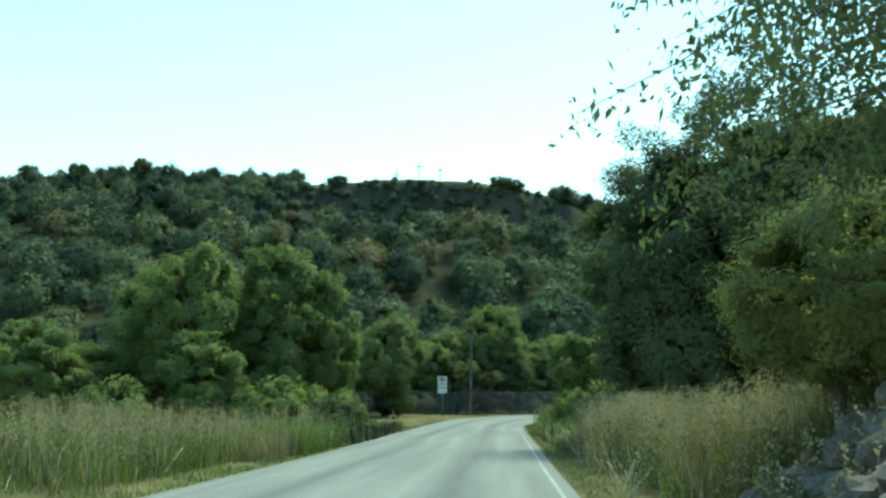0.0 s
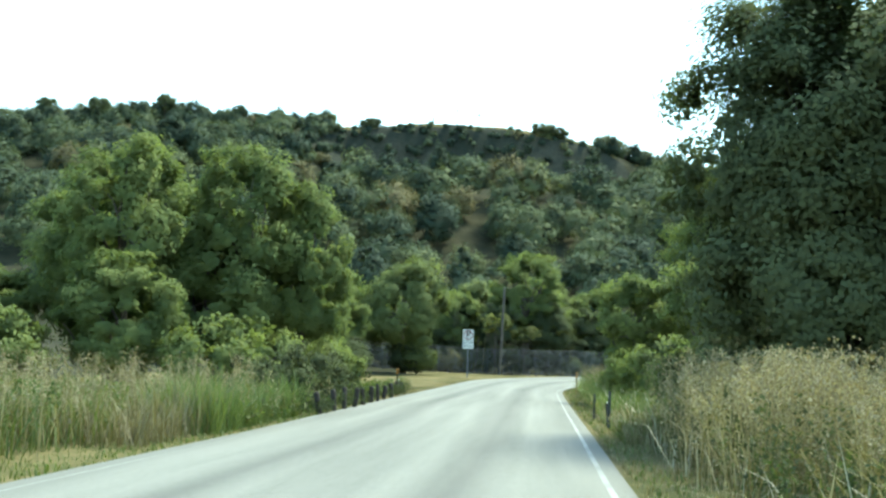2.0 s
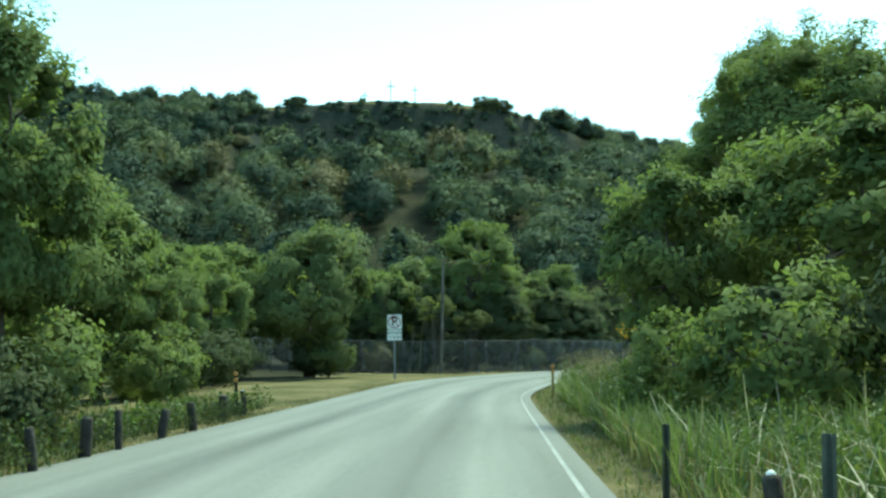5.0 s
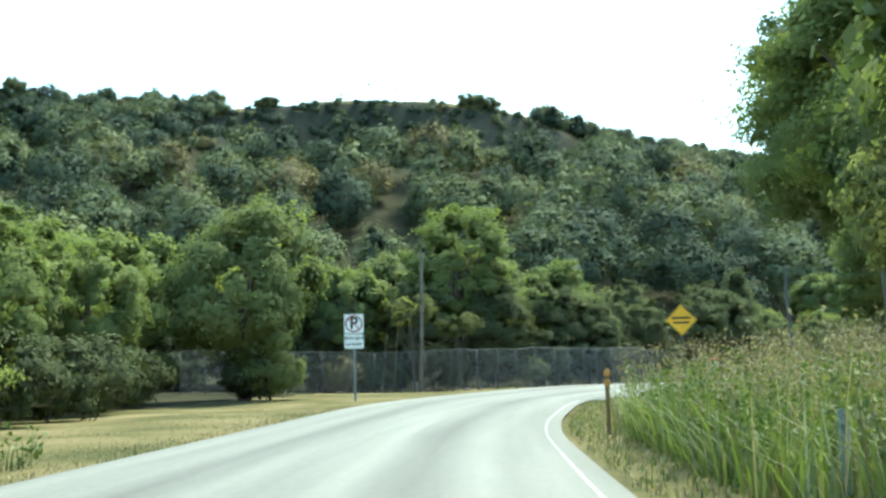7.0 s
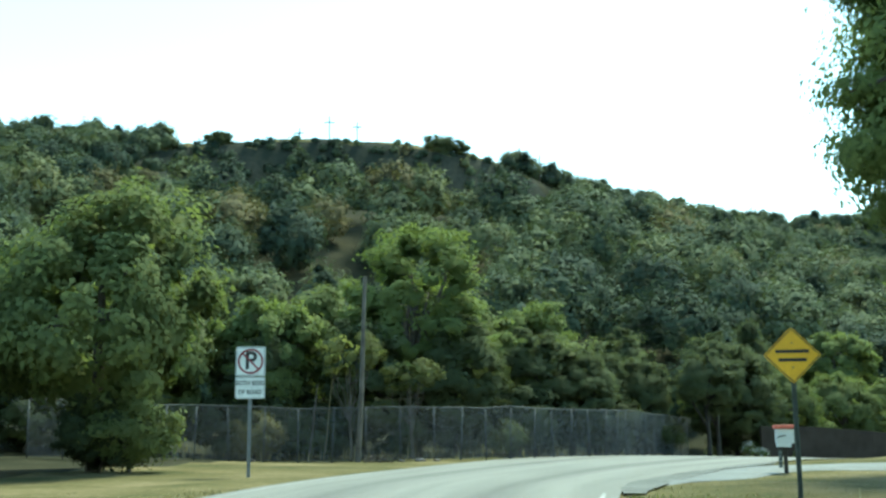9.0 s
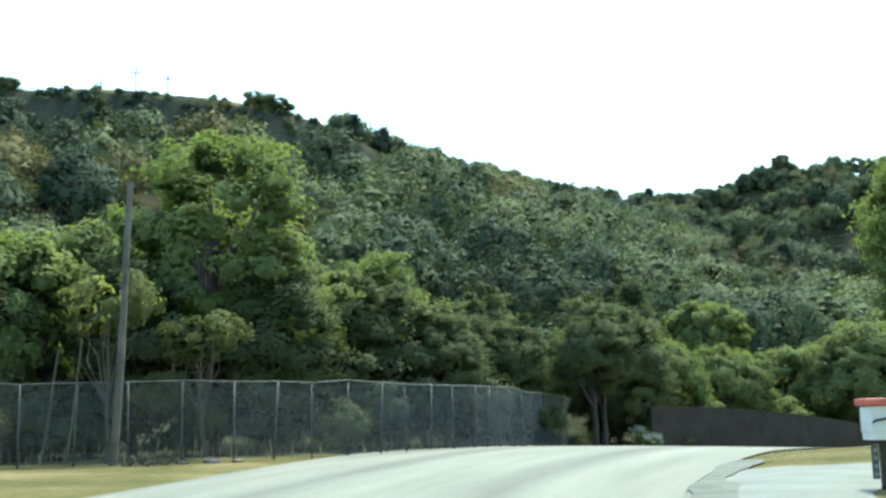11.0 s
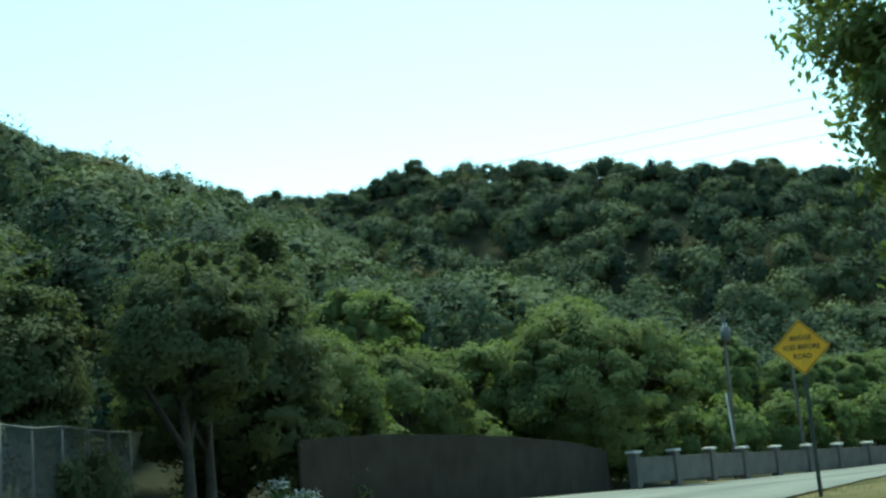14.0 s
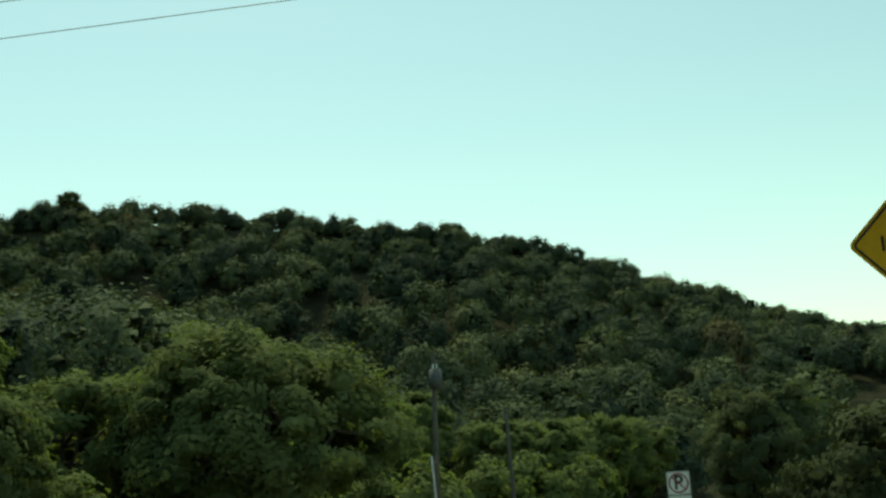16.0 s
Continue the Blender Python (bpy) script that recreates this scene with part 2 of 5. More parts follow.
def resample(p, step):
    seg = np.r_[0, np.cumsum(np.hypot(*np.diff(p, axis=0).T))]
    n = int(seg[-1] / step)
    s = np.linspace(0, seg[-1], n)
    q = np.stack([np.interp(s, seg, p[:, k]) for k in range(p.shape[1])], 1)
    for _ in range(6):
        q[1:-1] = q[:-2] / 4 + q[1:-1] / 2 + q[2:] / 4
    return q


def fall(x, y):
    """Level of the road: flat, then dropping towards the bridge."""
    p = x * 0.79 + y * 0.61 - 68.0
    s, q = np.clip(p / 45.0, 0, 1), np.clip((p - 30.0) / 35.0, 0, 1)
    return -1.81 * s * s * (3 - 2 * s) - 0.9 * q * q * (3 - 2 * q)


LE, RI = resample(LEFT, 1.0), resample(RIGHT, 1.0)

RIDGE = np.array([(-260, 120, 20), (-150, 165, 29), (-91, 190, 38.4), (-68, 200, 41.8), (-52, 206, 42.3), (-38, 212, 44.8), (-27, 216, 46.8), (-15, 217, 47.9), (-5, 218, 47.5), (5, 219, 46.2),
                  (18, 227, 44.5), (41, 245, 42.4), (58, 252, 41.2), (78, 261, 42.3), (86, 264, 43.2), (97, 268, 47.2), (103.5, 267.3, 51.5), (110, 266, 50.6), (123, 259, 50.2), (139, 247, 48.4),
                  (153, 234, 45.4), (161, 226, 44.2), (172, 213, 39.2), (182, 198, 31.4), (192, 179, 23.2), (198, 160, 17.8), (215, 120, 11), (240, 60, 8)], float)
RID = resample(RIDGE, 1.5)


def nearest(p, q, chunk=4000):
    """For each point of p: index of the nearest point of q, and the distance."""
    idx, dist = np.empty(len(p), int), np.empty(len(p))
    for a in range(0, len(p), chunk):
        d = np.hypot(p[a:a + chunk, None, 0] - q[None, :, 0], p[a:a + chunk, None, 1] - q[None, :, 1])
        idx[a:a + chunk] = d.argmin(1)
        dist[a:a + chunk] = d.min(1)
    return idx, dist


def lumps(x, y, s, seed=0.0):
    return (np.sin(x / s + seed) * np.cos(y / (s * 1.3) + seed * 2.1) + 0.5 * np.sin(x / (s * 0.43) + y / (s * 0.61) + seed * 3.7)
            + 0.3 * np.cos(x / (s * 0.23) - y / (s * 0.27) + seed)) / 1.8


def smooth(t):
    t = np.clip(t, 0, 1)
    return t * t * (3 - 2 * t)


def side_distance(x, y):
    """Distance to the left of the road, and to the right of it (0 on the road)."""
    p = np.stack([x, y], 1)
    il, dl = nearest(p, LE)
    ir, dr = nearest(p, RI)
    tl = LE[np.clip(il + 1, 0, len(LE) - 1)] - LE[np.clip(il - 1, 0, len(LE) - 1)]
    tr = RI[np.clip(ir + 1, 0, len(RI) - 1)] - RI[np.clip(ir - 1, 0, len(RI) - 1)]
    vl, vr = p - LE[il], p - RI[ir]
    left = tl[:, 0] * vl[:, 1] - tl[:, 1] * vl[:, 0] > 0
    right = tr[:, 0] * vr[:, 1] - tr[:, 1] * vr[:, 0] < 0
    return np.where(left, dl, 0), np.where(right, dr, 0)


def land(x, y):
    """Height of the ground."""
    x, y = np.asarray(x, float).ravel(), np.asarray(y, float).ravel()
    left, right = side_distance(x, y)
    z = fall(x, y)
    # banks along the road
    z = z + smooth((left - 1.5) / 9) * 1.7 * smooth((30 - y) / 22)
    z = z - smooth((left - 0.6) / 2.0) * 0.25 * smooth((y - 26) / 6) * smooth((58 - y) / 8)
    z = z + smooth((left - 7) / 25) * 1.6 * smooth((y - 60) / 40) * smooth((22 - x) / 12)
    z = z + smooth((right - 1.6) / 4.5) * 2.0 * smooth((20 - y) / 8)
    z = z + smooth((right - 2.0) / 7.0) * 0.8 * smooth((y - 26) / 8) * smooth((74 - y) / 10)
    z = z + smooth((right - 1.3) / 7.0) * 1.75 * smooth((y - 87) / 9) * smooth((118 - y) / 8) * smooth((60 - x) / 20)
    off = np.minimum(1, (left + right) / 3)
    z = z + off * 0.10 * lumps(x, y, 3.1)
    i, d = nearest(np.stack([x, y], 1), RID)
    reach = 104 - 0.10 * np.clip(RID[i, 0], 0, 160)
    up = np.clip(1 - d / reach, 0, 1)
    hill = RID[i, 2] * up ** 1.3 + up * (1 - up) * 6 * lumps(x, y, 17, 2.0)
    # a low cliff under the bare crest
    brow = smooth((34 - np.abs(x + 8)) / 12)
    hill = hill - brow * (6.5 * smooth((d - 3.0 - 0.6 * lumps(x, x * 0.3, 4.7, 0.8)) / 3.6) - 4.5 * smooth((d - 9) / 26))
    hill = np.where(left + right > 4, hill, 0)
    beyond = (y > RID[i, 1] + 1) & (d > 3)
    hill = np.where(beyond, RID[i, 2] * np.clip(1 - d / 160, 0.1, 1), hill)
    return z + np.maximum(hill, 0) * smooth((left + right - 4) / 14)


def axis(core, step, mid, outer):
    """Grid lines: fine over the road, 2 m over the hill, ever wider to the horizon."""
    fine_lines = np.arange(core[0], core[1] + 1e-6, step)
    lo, hi = [core[0]], [core[1]]
    while lo[-1] > mid[0]:
        lo.append(lo[-1] - 2.0)
    while hi[-1] < mid[1]:
        hi.append(hi[-1] + 2.0)
    s = 4.0
    while lo[-1] > outer[0] or hi[-1] < outer[1]:
        s *= 1.3
        lo.append(lo[-1] - s)
        hi.append(hi[-1] + s)
    return np.r_[lo[1:][::-1], fine_lines, hi[1:]]


gx, gy = axis((-30, 66), 0.75, (-130, 220), (-2500, 2500)), axis((-12, 142), 0.75, (-20, 300), (-2500, 2500))
X, Y = np.meshgrid(gx, gy, indexing="ij")
Z = land(X, Y).reshape(X.shape)
gi, gj = np.meshgrid(np.arange(len(gx) - 1), np.arange(len(gy) - 1), indexing="ij")
w = len(gy)
quads = np.stack([gi * w + gj, (gi + 1) * w + gj, (gi + 1) * w + gj + 1, gi * w + gj + 1], -1).reshape(-1, 4)
# the ground lies under the road surface
gl, gr = side_distance(X.ravel(), Y.ravel())
under = (0.05 * (1 - smooth((gl + gr - 0.55) / 0.9))).reshape(X.shape)
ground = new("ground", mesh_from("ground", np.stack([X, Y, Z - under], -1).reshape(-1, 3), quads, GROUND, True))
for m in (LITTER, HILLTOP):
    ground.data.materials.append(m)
cx, cy = X.ravel()[quads].mean(1), Y.ravel()[quads].mean(1)
qi, qd = nearest(np.stack([cx, cy], 1), RID)
ql, qr = side_distance(cx, cy)
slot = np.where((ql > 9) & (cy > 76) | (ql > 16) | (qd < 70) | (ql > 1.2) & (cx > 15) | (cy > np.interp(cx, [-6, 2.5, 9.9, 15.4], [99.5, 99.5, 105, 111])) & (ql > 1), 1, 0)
# band under the crest: rock with painted shadow; its rim stays dry grass
slot = np.where((np.abs(cx + 12) < 30 + 4 * np.sin(cy)) & (qd < 16 + 4 * np.sin(cx * 0.7)), 2, slot)
slot = np.where((slot == 2) & (qd < 2.2 + 0.8 * np.sin(cx * 0.9)), 0, slot)
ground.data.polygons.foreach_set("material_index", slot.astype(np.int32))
tagged(ground, "dry grassy ground rising to a wooded hill", "ground", kind="structure")


def sheet(x, y):
    """Height of the ground sheet between its grid lines."""
    i = np.clip(np.searchsorted(gx, x) - 1, 0, len(gx) - 2)
    j = np.clip(np.searchsorted(gy, y) - 1, 0, len(gy) - 2)
    u, v = (x - gx[i]) / (gx[i + 1] - gx[i]), (y - gy[j]) / (gy[j + 1] - gy[j])
    return (Z[i, j] * (1 - u) + Z[i + 1, j] * u) * (1 - v) + (Z[i, j + 1] * (1 - u) + Z[i + 1, j + 1] * u) * v


def height(x, y):
    return float(land([x], [y])[0])


# ---- road ----
def road_material():
    m = material("worn_asphalt", ((0.114, 0.115, 0.100), (0.149, 0.149, 0.131), (0.181, 0.180, 0.159)), 0.5, 18, 0.85, bump=0.5, bump_scale=70)
    n, l = m.node_tree.nodes, m.node_tree.links
    ramp = next(x for x in n if x.type == "VALTORGB")
    lane = n.new("ShaderNodeAttribute")
    lane.attribute_name = "lane"
    for t in [x for x in n if x.type == "TEX_NOISE" and x.inputs["Scale"].default_value < 1]:
        l.new(lane.outputs["Vector"], t.inputs["Vector"])
        t.inputs["Scale"].default_value = 1.6
    at = n.new("ShaderNodeAttribute")
    at.attribute_name = "across"
    wave = n.new("ShaderNodeValToRGB")
    l.new(at.outputs["Fac"], wave.inputs["Fac"])
    e = wave.color_ramp.elements
    e[0].position, e[1].position = 0.0, 1.0
    e[0].color = e[1].color = (0.86, 0.86, 0.86, 1)
    for pos, g in ((0.10, 1.0), (0.20, 1.04), (0.30, 0.62), (0.38, 1.0), (0.48, 0.98), (0.58, 1.05), (0.70, 0.62), (0.80, 1.06), (0.92, 0.95)):
        e.new(pos).color = (g, g, g, 1)
    mul = n.new("ShaderNodeMixRGB")
    mul.blend_type = "MULTIPLY"
    mul.inputs["Fac"].default_value = 1
    l.new(ramp.outputs["Color"], mul.inputs["Color1"])
    l.new(wave.outputs["Color"], mul.inputs["Color2"])
    l.new(mul.outputs["Color"], n["Principled BSDF"].inputs["Base Color"])
    return m


ASPHALT = road_material()


def strip_between(a, b, across, lift, crown=0.0):
    """A surface between two lines with the same number of points."""
    t = np.linspace(0, 1, across)
    p = a[:, None] * (1 - t)[None, :, None] + b[:, None] * t[None, :, None]
    z = fall(p[..., 0], p[..., 1]) + lift + crown * 4 * (t * (1 - t))[None, :]
    v = np.concatenate([p, z[..., None]], -1).reshape(-1, 3)
    n = len(a)
    i, j = np.meshgrid(np.arange(n - 1), np.arange(across - 1), indexing="ij")
    f = np.stack([i * across + j, i * across + j + 1, (i + 1) * across + j + 1, (i + 1) * across + j], -1).reshape(-1, 4)
    return v, f, np.tile(t, n)


def by_count(p, n):
    seg = np.r_[0, np.cumsum(np.hypot(*np.diff(p, axis=0).T))]
    s = np.linspace(0, seg[-1], n)
    return np.stack([np.interp(s, seg, p[:, k]) for k in range(2)], 1)


# matched stations of the two edges
NST = 420
mid_l = by_count(resample(LEFT, 0.7), 3000)
mid_r = by_count(resample(RIGHT, 0.7), NST)
li, _ = nearest(mid_r, mid_l)
li = np.maximum.accumulate(li)
st_l = mid_l[li].copy()
for _ in range(10):
    st_l[1:-1] = st_l[:-2] / 4 + st_l[1:-1] / 2 + st_l[2:] / 4


width_all = np.hypot(*(mid_r - st_l).T)[:, None]
unit = (mid_r - st_l) / width_all
v, f, t_across = strip_between(st_l - unit * 0.28, mid_r + unit * 0.22, 15, 0.0, 0.035)
road_me = mesh_from("road", v, f, ASPHALT, True)
road_me.attributes.new("across", "FLOAT", "POINT").data.foreach_set("value", t_across.astype(np.float32))
along = np.r_[0, np.cumsum(np.hypot(*np.diff(mid_r, axis=0).T))]
lane = np.stack([t_across * 6.0, np.repeat(along, 15) * 0.05, np.zeros(len(t_across))], 1)
road_me.attributes.new("lane", "FLOAT_VECTOR", "POINT").data.foreach_set("vector", lane.astype(np.float32).ravel())
road = tagged(new("road", road_me), "pale worn two-lane asphalt road with darker wheel tracks", "road", kind="structure")


def line_strip(name, a, b, mat, lift, rows, label):
    v, f, _ = strip_between(a[rows], b[rows], 2, lift)
    return tagged(new(name, mesh_from(name, v, f, mat)), label, "road marking", kind="structure")


mouth = int(np.argmax(mid_r[:, 1] > 72.5))
line_strip("edge_line", mid_r - unit * 0.075, mid_r, PAINT, 0.006, slice(0, mouth), "worn white painted line along the road's edge")
line_strip("edge_line", st_l, st_l + unit * 0.08, PAINT, 0.006, slice(0, int(np.argmax(st_l[:, 1] > 84))), "worn white painted line along the road's edge")


# ---- vegetation ----
def leaf_quads(centres, outward, size, jitter=0.9, droop=0.0, longer=1.4):
    """A small kite-shaped leaf at each centre, facing roughly outward. Returns verts, faces."""
    n = len(centres)
    nrm = outward + rng.normal(0, jitter, (n, 3)) * 0.6
    nrm /= np.linalg.norm(nrm, axis=1)[:, None] + 1e-9
    a = np.cross(nrm, rng.normal(0, 1, (n, 3)) + np.array([0, 0, 0.01]))
    a /= np.linalg.norm(a, axis=1)[:, None] + 1e-9
    a[:, 2] -= droop
    b = np.cross(nrm, a)
    b /= np.linalg.norm(b, axis=1)[:, None] + 1e-9
    s = size * rng.uniform(0.6, 1.4, n)[:, None]
    va, vb = a * s * longer * 0.5, b * s * 0.5
    v = np.stack([centres - va, centres + vb * 0.9 - va * 0.1, centres + va, centres - vb * 0.9 - va * 0.1], 1).reshape(-1, 3)
    return v, np.arange(4 * n).reshape(-1, 4)


def leaf_slips(centres, outward, size, jitter=0.55):
    """A small three-cornered leaf at each centre, facing roughly outward, for foliage seen from afar."""
    n = len(centres)
    nrm = outward + rng.normal(0, jitter * 0.6, (n, 3))
    nrm /= np.linalg.norm(nrm, axis=1)[:, None] + 1e-9
    a = np.cross(nrm, rng.normal(0, 1, (n, 3)))
    a /= np.linalg.norm(a, axis=1)[:, None] + 1e-9
    b = np.cross(nrm, a)
    s = size * rng.uniform(0.6, 1.4, n)[:, None]
    v = np.stack([centres - a * s * 0.75, centres + a * s * 0.45 + b * s * 0.5, centres + a * s * 0.45 - b * s * 0.5], 1).reshape(-1, 3)
    return v, np.arange(3 * n).reshape(-1, 3)


ICO = bmesh.new()
bmesh.ops.create_icosphere(ICO, subdivisions=1, radius=1.0)
ICO_V = np.array([v.co[:] for v in ICO.verts])
ICO_F = np.array([[v.index for v in f.verts] for f in ICO.faces])
ICO.free()
OCT_V = np.array([(1, 0, 0), (-1, 0, 0), (0, 1, 0), (0, -1, 0), (0, 0, 1), (0, 0, -1)], float)
OCT_F = np.array([(0, 2, 4), (2, 1, 4), (1, 3, 4), (3, 0, 4), (2, 0, 5), (1, 2, 5), (3, 1, 5), (0, 3, 5)])


def crown_arrays(clumps, per, leaf, middle, squash=0.8, jitter=0.55, wisp=0.10, kite=False, core=0.6, low=0.2, lobe=0.4, solid=(ICO_V, ICO_F)):
    """Sprays of leaves round the dense heart of each clump. Leaves turn with the roundness of clump and crown. Returns verts, triangles, normals."""
    k = len(clumps)
    c = clumps[:, :3]
    R = clumps[:, 3:4] * rng.uniform(0.7, 1.35, (k, 3)) * np.array([1, 1, squash])
    d = rng.normal(0, 1, (k, per, 3))
    d[..., 2] += 0.15
    d /= np.linalg.norm(d, axis=2)[..., None]
    r = rng.uniform(low, 1.1, (k, per, 1)) ** 0.6
    r = np.where(rng.uniform(0, 1, r.shape) < wisp, r * rng.uniform(1.05, 1.6, r.shape), r)
    p = (c[:, None] + d * r * R[:, None]).reshape(-1, 3)

    def turned(points, away):
        whole = points - np.array([middle])
        whole /= np.linalg.norm(whole, axis=1)[:, None] + 1e-6
        return away * lobe + whole * 0.85 + np.array([[0, 0, 0.15]])

    out = turned(p, d.reshape(-1, 3))
    v, f = leaf_quads(p, out, leaf, 0.9, 0.2, 1.7) if kite else leaf_slips(p, out, leaf, jitter)
    m = f.shape[1]
    nrm = out + rng.normal(0, 0.1, out.shape)
    flat = np.cross(v[1::m] - v[0::m], v[2::m] - v[0::m])
    wrong = (flat * out).sum(1) < 0
    f[wrong] = f[wrong][:, ::-1]
    nrm = np.repeat(nrm, m, 0)
    if m == 4:
        f = np.concatenate([f[:, [0, 1, 2]], f[:, [0, 2, 3]]])
    if core:
        sv, sf = solid
        heart = sv[None] * rng.uniform(0.75, 1.25, (k, len(sv), 1))
        inner = c * 0.92 + np.array([middle]) * 0.08
        hv = (inner[:, None] + heart * R[:, None] * core).reshape(-1, 3)
        hn = turned(hv, np.tile(sv, (k, 1)))
        hf = (sf[None] + np.arange(k)[:, None, None] * len(sv)).reshape(-1, 3)
        f = np.concatenate([f, hf + len(v)])
        v, nrm = np.concatenate([v, hv]), np.concatenate([nrm, hn])
    nrm /= np.linalg.norm(nrm, axis=1)[:, None] + 1e-9
    return v, f, nrm


def make_clumps(k, rx, rz, zc, rc, form="round"):
    """Clump centres over a crown of half-width rx and half-height rz, centred at the height zc, with lobes of its own."""
    d = rng.normal(0, 1, (k, 3))
    d /= np.linalg.norm(d, axis=1)[:, None]
    lobes = rng.normal(0, 1, (6, 3))
    lobes /= np.linalg.norm(lobes, axis=1)[:, None]
    bulge = 0.72 + 0.36 * np.clip((d @ lobes.T).max(1), 0, 1) ** 3
    rad = rng.uniform(0.3, 1.0, k) ** 0.35 * bulge
    p = d * rad[:, None] * np.array([rx, rx, rz])
    if form == "cone":
        h = rng.uniform(0, 1, k) ** 1.3
        a = rng.uniform(0, 2 * np.pi, k)
        rr = rx * (1 - h) ** 0.75 * rng.uniform(0.5, 1.05, k)
        p = np.stack([np.cos(a) * rr, np.sin(a) * rr, (2 * h - 1) * rz], 1)
    p[:, 2] += zc
    return np.c_[p, rc * rng.uniform(0.55, 1.35, k)]


def trunk_mesh(h, r, clumps, limbs=9, lean=0.25):
    """A tapered, slightly bent trunk with limbs that reach the clumps."""
    z = np.linspace(-0.4, h, 9)
    bend = np.cumsum(rng.normal(0, lean * 0.12, (9, 2)), axis=0)
    path = np.c_[bend, z]
    flare = np.r_[1.5, 1.15, np.linspace(1, 0.35, 7)]
    pieces = [tube_arrays(path, r * flare, 9)]
    pick = rng.choice(len(clumps), min(limbs, len(clumps)), replace=False)
    for c in clumps[pick, :3]:
        t0 = rng.uniform(0.35, 0.95)
        i = t0 * 8
        s = path[int(i)] * (1 - i % 1) + path[min(8, int(i) + 1)] * (i % 1)
        m = (s + c) / 2 + rng.normal(0, 0.2, 3) + np.array([0, 0, -0.15])
        q = np.array([s, (s + m) / 2, m, (m + c) / 2 + rng.normal(0, 0.1, 3), c])
        pieces.append(tube_arrays(q, r * np.array([0.5, 0.4, 0.3, 0.2, 0.08]), 6))
    return mesh_from("trunk", *join(pieces), BARK, True)


def tree_kind(name, h, rx, rz, zc, k, rc, per, leaf, mat, label, form="round", r=0.16, limbs=10, category="tree", squash=0.8, wisp=0.10, wood=None, kite=False, core=0.5):
    """Builds a tree with trunk and crown; returns a function that plants copies."""
    clumps = make_clumps(k, rx, rz, zc, rc, form)
    clumps = clumps[clumps[:, 2] > 0.2]
    v, f, nrm = crown_arrays(clumps, per, leaf, (0, 0, zc - rz * 0.35), squash, wisp=wisp, kite=kite, core=core)
    me_crown = mesh_from("crown", v, f, mat, True, nrm)
    me_trunk = trunk_mesh(h, r, clumps, limbs)
    if wood:
        me_trunk.materials[0] = wood
    planted = []

    def plant(x, y, scale=1.0, wide=1.0, turn=None, lab=None, group="", sink=0.0, crown_mat=None):
        a = rng.uniform(0, 360) if turn is None else turn
        m = pose(x, y, height(x, y) - sink, 0, 0, a) @ Matrix.Diagonal((scale * wide, scale * wide, scale, 1))
        if planted and crown_mat is None:
            was = planted[0].scale
            ob = copy_thing(planted[0], m @ Matrix.Diagonal((1 / was[0], 1 / was[1], 1 / was[2], 1)))
            if lab:
                ob["label"] = lab
        else:
            ob = thing(name, m, lab or label, category, group)
            ob.matrix_basis = m
            part("trunk", me_trunk, None, ob)
            if crown_mat:
                cm = me_crown.copy()
                cm.materials[0] = crown_mat
                part("crown", cm, None, ob)
            else:
                part("crown", me_crown, None, ob)
        if not planted and crown_mat is None:
            planted.append(ob)
            ob.matrix_basis = m
        return ob
    return plant


